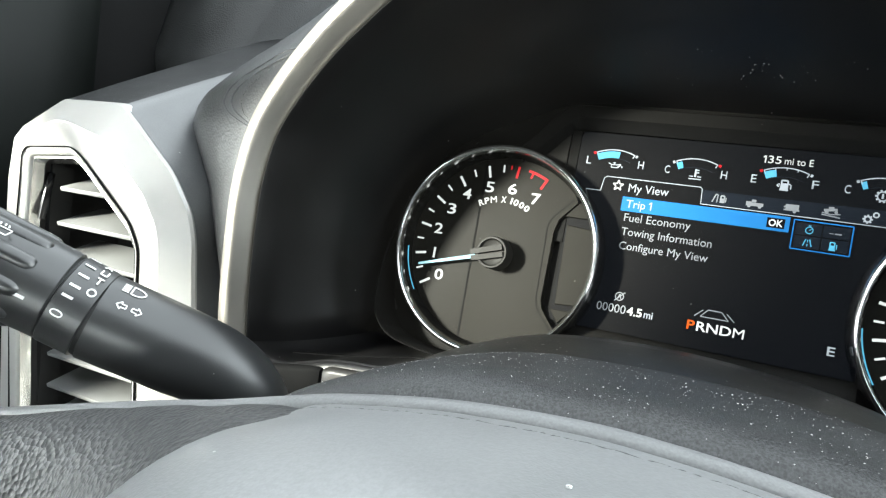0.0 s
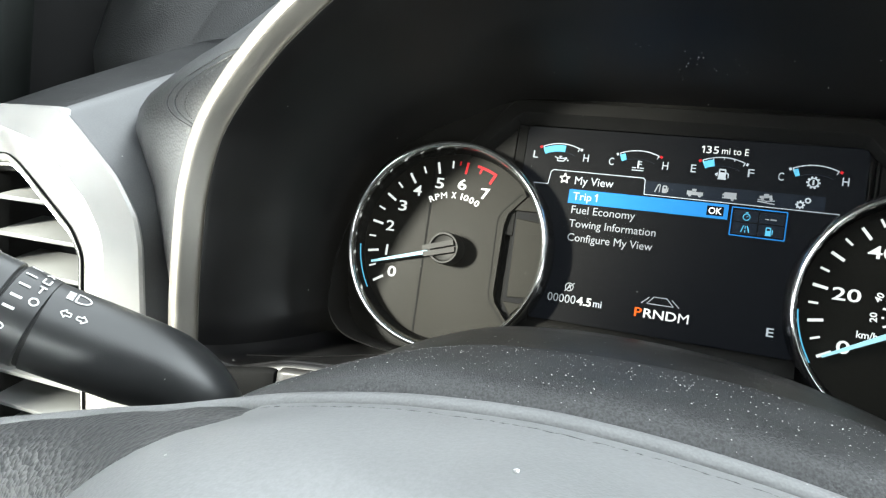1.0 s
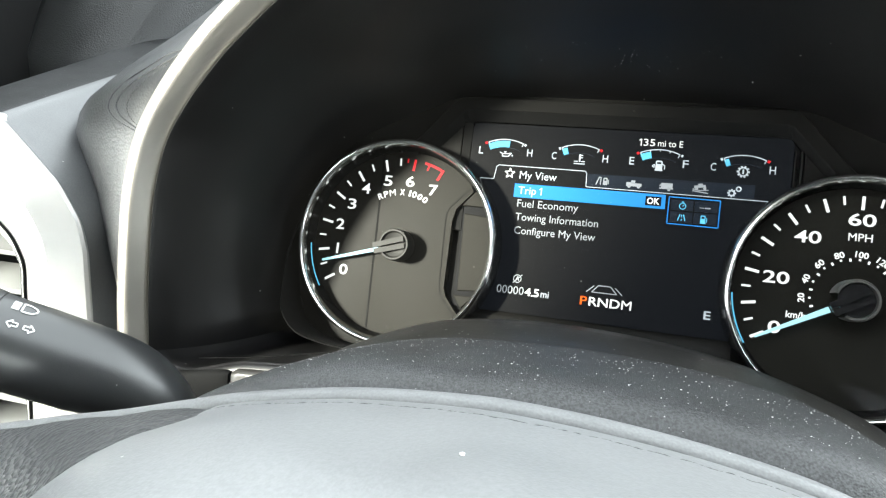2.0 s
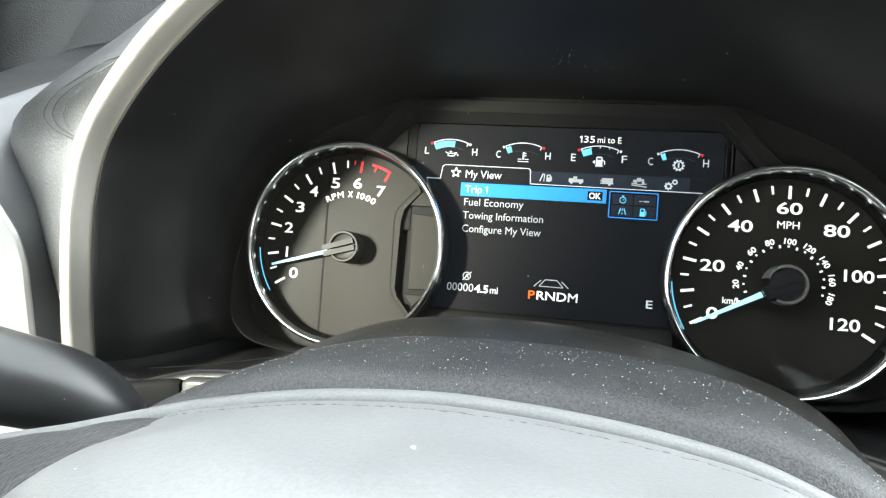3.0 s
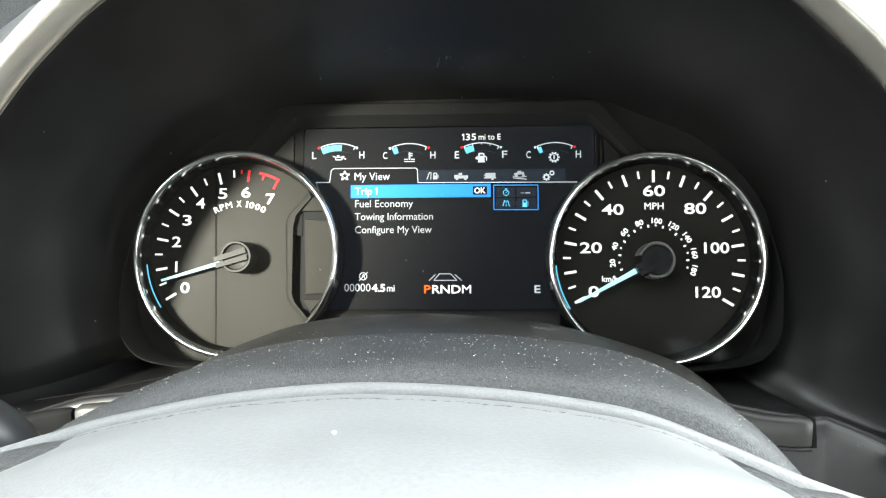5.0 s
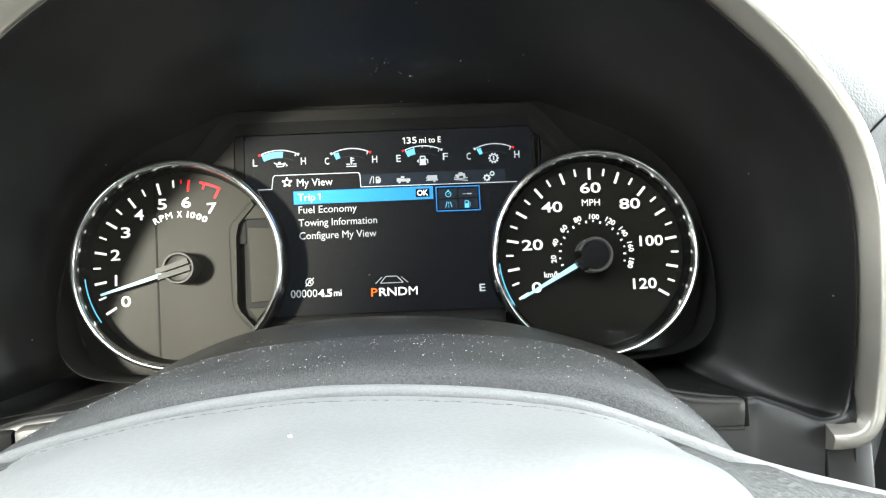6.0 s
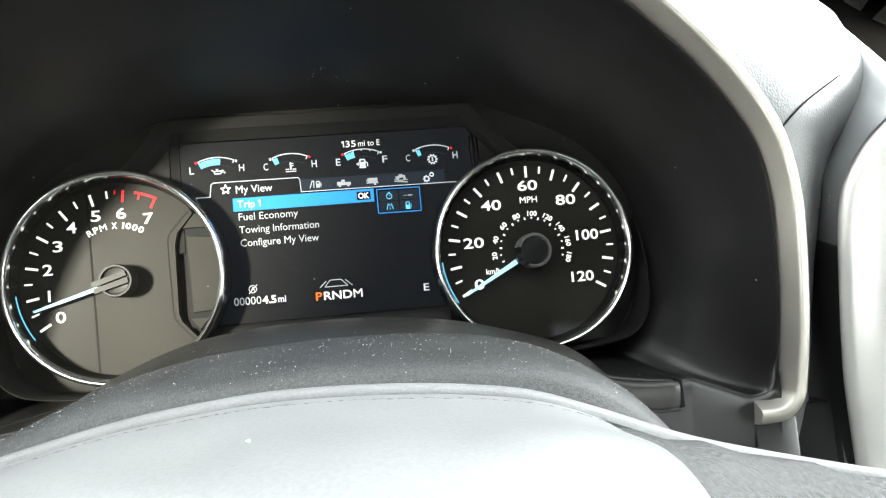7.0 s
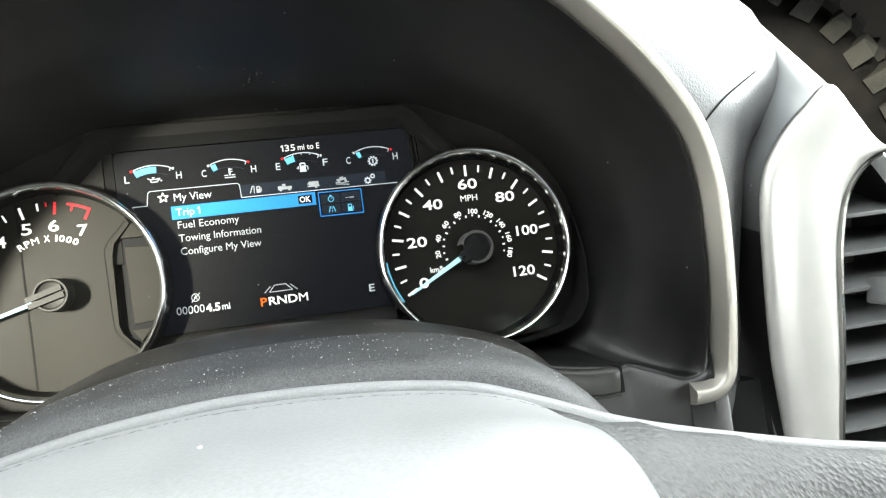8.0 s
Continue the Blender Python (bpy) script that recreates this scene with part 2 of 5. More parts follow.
def tube(points, radii, n=28, up=(0, 0, 1)):
    """A round bar along points."""
    P = [Vector(p) for p in points]
    rows = []
    for i, p in enumerate(P):
        d = (P[min(i + 1, len(P) - 1)] - P[max(i - 1, 0)]).normalized()
        s = d.cross(Vector(up)).normalized()
        u = s.cross(d)
        rows.append([p + radii[i] * (math.cos(a) * s + math.sin(a) * u) for a in [2 * math.pi * k / n for k in range(n)]])
    return rows


def letters(body, x0, x1, zc, high, y, turn=0.0, deep=0.0002, spread=None):
    """Words as a mesh on the face at depth y: from x0 to x1, their capitals that high, turned by degrees about their middle."""
    cu = bpy.data.curves.new("words", "FONT")
    cu.body, cu.extrude, cu.resolution_u = body, 0.0, 3
    if spread and "M" not in body:
        cu.offset = spread
    tmp = new("words", cu)
    me = bpy.data.meshes.new_from_object(tmp.evaluated_get(bpy.context.evaluated_depsgraph_get()))
    bpy.data.objects.remove(tmp)
    bm = bmesh.new()
    bm.from_mesh(me)
    bpy.data.meshes.remove(me)
    xs, ys = [v.co.x for v in bm.verts], [v.co.y for v in bm.verts]
    low = 0.0 if any(c in "yjgpq," for c in body) else min(ys)
    sx, sz = (x1 - x0) / (max(xs) - min(xs)), high / (max(ys) - low)
    xm = (x0 + x1) / 2
    ca, sa = math.cos(radians(turn)), math.sin(radians(turn))
    for v in bm.verts:
        px = (v.co.x - min(xs)) * sx - (x1 - x0) / 2
        pz = (v.co.y - low) * sz - high / 2
        v.co = (xm + px * ca - pz * sa, y, zc + px * sa + pz * ca)
    top = bmesh.ops.extrude_face_region(bm, geom=list(bm.faces))
    bmesh.ops.translate(bm, verts=[e for e in top["geom"] if isinstance(e, bmesh.types.BMVert)], vec=(0, -deep, 0))
    return bm


def bar(x0, z0, x1, z1, wide, y, deep=0.0003, wide_end=None):
    """A flat straight mark on the face."""
    d = Vector((x1 - x0, z1 - z0)).normalized()
    n = Vector((-d.y, d.x))
    w = (wide_end if wide_end is not None else wide) / 2
    o = [(x0 + n.x * wide / 2, z0 + n.y * wide / 2), (x0 - n.x * wide / 2, z0 - n.y * wide / 2), (x1 - n.x * w, z1 - n.y * w), (x1 + n.x * w, z1 + n.y * w)]
    return plate(o, y - deep, y)


def merged(*bms):
    """Several pieces of one part in one bmesh."""
    out = bmesh.new()
    for b in bms:
        me = bpy.data.meshes.new("piece")
        b.to_mesh(me)
        b.free()
        out.from_mesh(me)
        bpy.data.meshes.remove(me)
    return out


def arc_mark(cx, cz, r0, r1, a0, a1, y, n=24, deep=0.0003):
    rows = []
    for i in range(n + 1):
        a = radians(a0 + (a1 - a0) * i / n)
        c, s = math.cos(a), math.sin(a)
        rows.append([(cx + r0 * c, y, cz + r0 * s), (cx + r0 * c, y - deep, cz + r0 * s), (cx + r1 * c, y - deep, cz + r1 * s), (cx + r1 * c, y, cz + r1 * s)])
    return capped(rows)


CX = -0.004      # the cluster's middle


def lean(z, y=-0.10):
    """Depth of the fascia, which leans back downwards."""
    return y + 0.27 * (0.98 - z)


# ---- the hood over the instruments ----
# half width and height of the hood's opening, from foot to crown
HALF = [(0.2205, 0.8735), (0.2262, 0.8745), (0.2315, 0.8790), (0.2345, 0.8870), (0.2352, 0.900), (0.2343, 0.925), (0.2312, 0.958), (0.2272, 0.982), (0.2190, 1.006),
        (0.2050, 1.0265), (0.1880, 1.0450), (0.1735, 1.0580), (0.1480, 1.0775), (0.1120, 1.0965), (0.0600, 1.112), (0.0, 1.117)]
half = smooth_line([(a, 0, b) for a, b in HALF], 60)
HALF_R = [(0.2205, 0.8752), (0.2240, 0.8750), (0.2275, 0.8750), (0.2305, 0.8754), (0.2330, 0.8768), (0.2345, 0.8792), (0.2351, 0.8830)] + HALF[4:]
half_r = smooth_line([(a, 0, b) for a, b in HALF_R], 60)
ARCH = [(CX - p.x, p.z) for p in half] + [(CX + p.x, p.z) for p in half_r[-2::-1]]
side = smooth_line([(a, 0, b) for a, b in HALF[4:]], 50)
OPEN = [(CX - p.x, p.z) for p in side] + [(CX + p.x, p.z) for p in side[-2::-1]]
BACK = [(0.1865, 0.9270), (0.1955, 0.9430), (0.1990, 0.958), (0.1965, 0.988), (0.188, 1.010), (0.172, 1.030), (0.150, 1.046), (0.118, 1.060), (0.096, 1.0685), (0.060, 1.0700), (0.0, 1.0702)]
back = smooth_line([(a, 0, b) for a, b in BACK], 50)
BACKLINE = [(CX - p.x, p.z) for p in back] + [(CX + p.x, p.z) for p in back[-2::-1]]


def outward(line):
    out = []
    for i in range(len(line)):
        a, b = line[max(i - 1, 0)], line[min(i + 1, len(line) - 1)]
        t = Vector((b[0] - a[0], b[1] - a[1])).normalized()
        out.append(Vector((-t.y, t.x)))
    return out


hood = thing("cluster_hood", (CX, -0.06, 0.90), "deep matt black moulded hood round the instrument cluster", "dashboard hood")
# the opening's lower edge, from right to left, and the foot of the back wall under it
EDGE = [(0.2304, 0.8890), (0.2292, 0.8812), (0.2268, 0.8766), (0.2225, 0.8748), (0.2170, 0.8742), (0.2121, 0.8752), (0.2013, 0.8798), (0.1899, 0.8843), (0.1810, 0.8876), (0.1755, 0.8868), (0.150, 0.8905), (0.131, 0.8950), (0.112, 0.904), (0.06, 0.915), (0.0, 0.917),
        (-0.06, 0.915), (-0.12, 0.909), (-0.147, 0.8985), (-0.168, 0.8960), (-0.183, 0.8940), (-0.199, 0.8895), (-0.214, 0.8855), (-0.230, 0.8875), (-0.2385, 0.8930)]
edge = smooth_line([(a, 0, b) for a, b in EDGE], 70)
FOOT = [(0.1765, 0.9165), (0.166, 0.9085), (0.160, 0.9030), (0.12, 0.9020), (0.0, 0.9020), (-0.12, 0.9025), (-0.165, 0.9040), (-0.184, 0.9065), (-0.198, 0.9115)]
foot_line = smooth_line([(a, 0, b) for a, b in FOOT], 70)
FRONT = OPEN + [(p.x, p.z) for p in edge]
REAR = BACKLINE + [(p.x, p.z) for p in foot_line]
nrm = outward(OPEN)
fn = outward(FRONT)
rows = []
for i, ((x, z), (bx, bz)) in enumerate(zip(FRONT, REAR)):
    n = fn[i]
    low = i >= len(OPEN)
    y0 = lean(z) + (0.001 if low else 0.0)
    k1 = 0.004 if low else 0.001
    if low:
        lip = [(x + n.x * o, y0 + d, z + n.y * o) for o, d in ((k1, -0.001), (0.001, -0.0024), (-0.0008, -0.0030), (-0.0020, -0.0026), (-0.003, -0.0015))]
    else:      # a groove against the trim, then a rounded bead
        lip = [(x + n.x * o, y0 + d, z + n.y * o) for o, d in ((k1, -0.0005), (-0.0006, -0.0004), (-0.0012, -0.0030), (-0.0022, -0.0038), (-0.0034, -0.0015))]
    wall = []
    ax, az = x - n.x * 0.003, z - n.y * 0.003
    for k in range(1, 11):
        u = k / 10
        e = u ** (1.7 if low else 1.15)
        wall.append((ax + (bx - ax) * u ** 1.15, y0 + (0.005 - y0) * u, az + (bz - az) * e))
    rows.append(lip + wall)
part("inner_wall", sheet(rows, close_u=True), HOOD, hood)
part("floor_seam", capped(tube(smooth_line([(-0.215, -0.066, 0.8935), (-0.18, -0.055, 0.8985), (-0.15, -0.042, 0.9045), (-0.125, -0.033, 0.9065)], 14), [0.00028] * 14, 6)), JOINT, hood, "dark joint line")

trim = thing("hood_trim", (CX, -0.09, 0.87), "satin silver arched trim strip edging the cluster hood", "dashboard trim")
rows = []
PROFILE = [(0.0005, 0.010), (0.0005, -0.0012), (0.0010, -0.0028), (0.0070, -0.0100), (0.0078, -0.0108), (0.0090, -0.0113), (0.0110, -0.0114), (0.0172, -0.0098), (0.0188, -0.0086), (0.0197, -0.0064), (0.0200, -0.003), (0.0200, 0.016)]
an = outward(ARCH)
for i, ((x, z), n) in enumerate(zip(ARCH, an)):
    u = min(1.0, min(i, len(ARCH) - 1 - i) / 13)
    f = 1.0 if x > CX else 0.62 + 0.38 * u * u * (3 - 2 * u)        # the strip narrows into its near foot
    f *= 0.67 + (0.10 * min(1.0, (CX - x) / 0.12) if x < CX else 0.0)
    rows.append([(x + n.x * o * f, lean(z) + dy, z + n.y * o * f) for o, dy in PROFILE])
part("strip", capped(rows), SATIN, trim)

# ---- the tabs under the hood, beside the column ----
# left tab takes a darker black for its shade, the next a paler, daylit one
for mat, x0, x1, z0, z1, deep, lab in ((JOINT, -0.245, -0.1845, 0.8830, 0.8932, 0.016, "black moulded panel below the cluster hood, darkened to stand for its shade"), (BOOT, -0.1826, -0.128, 0.8940, 0.8985, 0.018, "black panel below the hood, toned paler for the daylight on it"),
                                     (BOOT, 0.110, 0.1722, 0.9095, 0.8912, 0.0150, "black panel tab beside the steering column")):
    tab = thing("column_side_panel", ((x0 + x1) / 2, -0.07, 0.86), lab, "dashboard panel")
    rows = []
    for i in range(25):
        u = i / 24
        x = x0 + (x1 - x0) * u
        bend = 1 - (1 - u) ** 2.6 if z1 < z0 else u
        z = z0 + (z1 - z0) * bend
        w = min(i, 24 - i)
        e = -0.0012 if w == 0 else (-0.0003 if w == 1 else 0.0)
        ring = [(x, -0.060, z - 0.003)]
        for a in range(0, 91, 15):        # rounded upper edge
            ring.append((x, -0.0815 - e - 0.0035 * math.sin(radians(a)), z - 0.0035 + (0.0035 + e) * math.cos(radians(a))))
        ring += [(x, -0.0842 - e, z - deep * 0.6), (x, -0.0828 - e, z - deep + 0.001), (x, -0.0812 - e, z - deep), (x, -0.060, z - deep - 0.001)]
        rows.append(ring)
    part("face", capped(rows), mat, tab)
    if x0 > 0:
        part("end_gap", box((x1 + 0.0002, -0.0812, z1 - deep), (x1 + 0.0028, -0.0700, z1 - 0.001), 0.0003), JOINT, tab, "dark gap at the end")
        part("lower_edge", capped(tube([(x0 + (x1 - x0) * u, -0.0815, (z0 + (z1 - z0) * (1 - (1 - u) ** 2.6 if z1 < z0 else u)) - deep - 0.0012) for u in [k / 10 for k in range(11)]], [0.0005] * 11, 6)), HUBGREY, tab, "thin pale moulded edge")
rows = []
for p in [edge[0] + Vector((0.004, 0, -0.024))] + edge + [edge[-1] + Vector((-0.004, 0, -0.02)), edge[-1] + Vector((-0.025, 0, -0.02))]:
    y0 = lean(p.z) + 0.001
    rows.append([(p.x, y0 + d, p.z + h) for d, h in ((0.004, 0.0030), (-0.0012, 0.0026), (-0.0030, 0.0019), (-0.0042, 0.0004), (-0.0048, -0.002), (-0.0046, -0.008), (-0.002, -0.030))] + [(p.x, -0.056, 0.76)])
part("front_panel", sheet(rows), HOOD, hood, "black panel under the hood opening")
foot = thing("trim_socket", (0.225, -0.06, 0.83), "black moulded socket under the silver trim foot", "dashboard panel")
part("body", box((0.2155, -0.0755, 0.815), (0.240, -0.045, 0.8640), 0.002), HOOD, foot)
# added block, black so that the slot beside the foot stays dark
part("filler", box((0.2395, -0.058, 0.790), (0.2735, -0.030, 0.8660), 0.002), JOINT, foot, "added black block that keeps the slot dark")

# ---- instrument cluster ----
cluster = thing("instrument_cluster", (CX, 0.0, 0.905), "black instrument cluster with two round dials and a lit colour screen", "instrument cluster")
out = [(CX + sx * a, z) for sx in (-1, 1) for a, z in ([(0.05, 0.885), (0.16, 0.889), (0.190, 0.903), (0.202, 0.915), (0.208, 0.955), (0.208, 0.99), (0.203, 1.02), (0.190, 1.048), (0.165, 1.070), (0.05, 1.10)][::sx])]
part("housing", plate(out, 0.004, 0.016), PANEL, cluster)
# glossy black pod edge low beside each dial
for sx in (-1, 1):
    ring = [Vector((CX + sx * a, 0, z)) for a, z in ((0.1955, 0.985), (0.1945, 0.955), (0.1885, 0.927), (0.178, 0.9135), (0.160, 0.9085), (0.135, 0.9065))]
    rl = smooth_line(ring, 26)
    rows = [[(p.x, 0.003, p.z), (p.x, -0.022, p.z), (p.x + (p.x - CX - sx * 0.125) * 0.012, -0.0235, p.z + (p.z - 0.965) * 0.012)] for p in rl]
    for i, r in enumerate(rows[:10]):      # the edge fades out upward
        rows[i] = [(x, 0.003 + (y - 0.003) * (i / 10) ** 0.7, z) for x, y, z in r]
    part("pod_edge", sheet(rows, thick=0.0008), JOINT, cluster, "black pod edge")
# frame round the screen: chamfered corners, a black sloped wall inside it, and filler panels behind the corners
FR_OUT = [(-0.1360, 1.0290), (-0.1225, 1.0420), (-0.1045, 1.0635), (-0.1010, 1.0662), (-0.0970, 1.0668), (0.0840, 1.0668), (0.0880, 1.0662), (0.0915, 1.0635), (0.1120, 1.0405), (0.1240, 1.0290)]
FR_IN = [(-0.1240, 1.0290), (-0.1165, 1.0370), (-0.0990, 1.0555), (-0.0960, 1.0580), (-0.0925, 1.0588), (0.0830, 1.0582), (0.0862, 1.0568), (0.0905, 1.0520), (0.1065, 1.0345), (0.1115, 1.0290)]
FR_FLOOR = [(-0.1180, 1.0290), (-0.1115, 1.0355), (-0.0968, 1.0515), (-0.0945, 1.0525), (-0.0915, 1.0530), (0.0830, 1.0526), (0.0862, 1.0520), (0.0880, 1.0505), (0.1035, 1.0330), (0.1080, 1.0290)]
part("screen_frame", sheet([[(ox, 0.004, oz), (ox, -0.0025, oz), (ix + (ox - ix) * 0.93, -0.0035, iz + (oz - iz) * 0.93), (ix + (ox - ix) * 0.08, -0.0035, iz + (oz - iz) * 0.08), (ix, -0.0030, iz)]
                            for (ox, oz), (ix, iz) in zip(FR_OUT, FR_IN)]), PANEL, cluster, smooth=False)
part("frame_wall", sheet([[(ax, -0.0031, az), (bx, 0.0012, bz), (bx, 0.004, bz)] for (ax, az), (bx, bz) in zip(FR_IN, FR_FLOOR)]), JOINT, cluster, "deep black inner wall of the screen opening", smooth=False)
part("frame_wall", box((-0.0974, -0.0002, 0.985), (-0.0917, 0.0038, 1.0520), 0.0004), JOINT, cluster, "deep black inner wall of the screen opening", smooth=False)
part("frame_foot", sheet([[(x, 0.004, 0.9265), (x, -0.0030, 0.9280), (x, -0.0036, 0.9290), (x, -0.0022, 0.9365), (x, 0.0008, 0.9392)] for x in (-0.0835, -0.05, 0.0, 0.05, 0.0655)]), PANEL, cluster)
part("corner_filler", plate([(-0.1165, 1.0300), (-0.1112, 1.0352), (-0.0978, 1.0496), (-0.0978, 1.0180), (-0.1100, 1.0180)], -0.0004, 0.0038, 0.0003), PANEL, cluster, smooth=False)
part("corner_filler", plate([(0.0932, 1.0440), (0.1032, 1.0328), (0.1075, 1.0285), (0.1075, 1.0120), (0.0932, 1.0120)], -0.0004, 0.0038, 0.0003), PANEL, cluster, smooth=False)
for x in (0.0886, 0.0916):
    part("corner_rib", box((x - 0.0006, -0.0014, 1.0100), (x + 0.0006, 0.0038, 1.0455), 0.0004), PANEL, cluster)
screen = part("screen", plate([(-0.0915, 0.9395), (0.0875, 0.9395), (0.0875, 1.0488), (0.0866, 1.0509), (0.0845, 1.0518), (-0.0885, 1.0518), (-0.0906, 1.0509), (-0.0915, 1.0488)], 0.0, 0.004), DARKLCD, cluster, "lit colour screen showing a menu", smooth=False)
DOT = -0.0004


def mm(x, z):
    return x / 1000, 1 + z / 1000


def words(body, x0, x1, z, high, mat, spread=0.0, name="screen_text"):
    part(name, letters(body, x0 / 1000, x1 / 1000, 1 + z / 1000, high / 1000, DOT, spread=spread), mat, screen, smooth=False)


def quad(x0, z0, x1, z1, mat, name, y=DOT, deep=0.0002):
    part(name, plate([mm(x0, z0), mm(x1, z0), mm(x1, z1), mm(x0, z1)], y - deep, y), mat, screen, smooth=False)


def lines(name, mat, pts, wide=0.45, shut=False):
    """A drawn line through points in millimetres on the screen."""
    ps = list(pts) + ([pts[0]] if shut else [])
    part(name, merged(*[bar(*mm(*a), *mm(*b), wide / 1000, DOT, 0.0002) for a, b in zip(ps, ps[1:])]), mat, screen, smooth=False)


# small gauges along the top
for letters_lr, xl, xr, zl, fill, full, redside, ticks in (
        ("LH", -85.0, -55.2, 35.1, 0.62, -70.2, "L", 0), ("CH", -40.6, -11.0, 34.5, 0.13, -25.7, "R", 0),
        ("EF", 3.9, 33.1, 34.4, 0.26, 18.9, "L", 3), ("CH", 47.7, 77.9, 34.0, 0.10, 63.6, "R", 0)):
    words(letters_lr[0], xl - 1.35, xl + 1.35, zl, 4.3, TEXT, name="gauge_letter")
    words(letters_lr[1], xr - 1.55, xr + 1.55, zl, 4.3, TEXT, name="gauge_letter")
    cx, cz, r = full / 1000, 1 + (zl + 7.6 - 26.5) / 1000, 0.0265
    part("gauge_arc", merged(arc_mark(cx, cz, r - 0.0005, r, 66, 114, DOT, 16, 0.0002), bar(cx + r * math.cos(radians(66)), cz + r * math.sin(radians(66)), cx + (r - 0.0022) * math.cos(radians(66)), cz + (r - 0.0022) * math.sin(radians(66)), 0.0005, DOT, 0.0002),
                             bar(cx + r * math.cos(radians(114)), cz + r * math.sin(radians(114)), cx + (r - 0.0022) * math.cos(radians(114)), cz + (r - 0.0022) * math.sin(radians(114)), 0.0005, DOT, 0.0002),
                             *[bar(cx + r * math.cos(radians(a)), cz + r * math.sin(radians(a)), cx + (r - 0.0015) * math.cos(radians(a)), cz + (r - 0.0015) * math.sin(radians(a)), 0.0004, DOT, 0.0002) for a in (102, 90, 78)[:ticks]]), TEXT, screen, smooth=False)
    part("gauge_arc", arc_mark(cx, cz, r - 0.0052, r - 0.0049, 66, 114, DOT, 16, 0.0002), STRIP, screen, smooth=False)
    part("gauge_fill", arc_mark(cx, cz, r - 0.0050, r - 0.0012, 114 - 48 * fill, 115, DOT, 12, 0.0002), CYAN, screen, "lit cyan gauge filling", smooth=False)
    a = 117 if redside == "L" else 63
    part("gauge_mark", arc_mark(cx, cz, r - 0.0008, r + 0.0006, a - 1.6, a + 1.6, DOT, 4, 0.0002), RED, screen, "red mark", smooth=False)
    a = 180 - a
    part("gauge_mark", arc_mark(cx, cz, r - 0.0010, r + 0.0004, a - 1.3, a + 1.3, DOT, 4, 0.0002), TEXT, screen, smooth=False)
words("35", 9.3, 15.6, 45.5, 4.0, WHITE)
lines("screen_text", WHITE, [(6.9, 46.4), (8.0, 47.3), (8.0, 43.5)], 0.6)
words("mi to E", 17.2, 30.7, 45.4, 3.6, WHITE)


def icon(name, x, z, mat, strokes, discs=()):
    """A small sign drawn in millimetres round its middle: strokes (x0, z0, x1, z1, width), rings (x, z, radius, width)."""
    bms = [bar(*mm(x + a, z + b), *mm(x + c, z + d), w / 1000, DOT, 0.0002) for a, b, c, d, w in strokes]
    bms += [arc_mark((x + a) / 1000, 1 + (z + b) / 1000, max(0.0001, (r - w) / 1000), r / 1000, 0, 359.5, DOT, 14, 0.0002) for a, b, r, w in discs]
    part(name, merged(*bms), mat, screen, smooth=False)


icon("oil_sign", -69.6, 33.4, TEXT, [(-2.0, -1.2, 1.6, -1.2, 0.5), (-2.0, 0.4, 1.2, 0.4, 0.5), (-2.0, -1.2, -2.0, 0.4, 0.5), (1.6, -1.2, 3.4, 0.9, 0.6), (1.2, 0.4, 3.2, 0.9, 0.5), (-2.0, 0.4, -3.8, 1.2, 0.5), (-0.5, 0.4, -0.5, 1.5, 0.5), (-1.2, 1.5, 0.4, 1.5, 0.5)], [(4.0, -0.6, 0.5, 0.5)])
icon("coolant_sign", -25.5, 33.2, TEXT, [(0, -1.4, 0, 3.0, 0.9), (0.3, 2.4, 1.8, 2.4, 0.5), (0.3, 1.0, 1.8, 1.0, 0.5), (-3.2, -1.2, -1.0, -1.2, 0.5), (1.0, -1.2, 3.2, -1.2, 0.5), (-3.2, -2.6, 3.2, -2.6, 0.5)])
icon("fuel_sign", 19.2, 32.6, TEXT, [(-1.8, -2.6, -1.8, 2.4, 0.7), (1.2, -2.6, 1.2, 2.4, 0.7), (-1.8, 2.4, 1.2, 2.4, 0.8), (-1.8, 0.6, 1.2, 0.6, 0.6), (-2.4, -2.6, 1.8, -2.6, 0.8), (-0.3, -2.4, -0.3, 0.6, 2.4), (1.2, 1.0, 2.8, 0.2, 0.5), (2.8, 0.2, 2.8, -2.0, 0.5), (-3.9, -0.4, -2.8, 0.6, 0.4), (-3.9, -0.4, -2.8, -1.2, 0.4), (-2.8, 0.6, -2.8, -1.2, 0.4)])
icon("gear_sign", 63.2, 32.2, TEXT, [(0, -1.2, 0, 1.4, 0.8)] + [(2.4 * math.cos(a), 2.4 * math.sin(a), 3.3 * math.cos(a), 3.3 * math.sin(a), 0.9) for a in [math.pi * k / 5 for k in range(10)]], [(0, 0, 2.6, 0.6)])
# tabs
quad(-20.0, 17.6, 70.0, 25.2, STRIP, "tab_strip", DOT + 0.0002)
lines("tab_line", TEXT, [(-86.3, 18.1), (-75.2, 18.1), (-74.2, 25.6), (-72.8, 26.7), (-21.6, 26.5), (-20.6, 25.4), (-20.2, 17.4), (80.7, 16.8)], 0.4)
star = [(3.1 * math.sin(math.pi * k / 5) * (1 if k % 2 == 0 else 0.42), 3.1 * math.cos(math.pi * k / 5) * (1 if k % 2 == 0 else 0.42)) for k in range(10)]
lines("star_sign", WHITE, [(-65.7 + a, 22.1 + b) for a, b in star], 0.6, True)
words("My View", -59.6, -37.6, 21.6, 4.6, TEXT, 0.003)
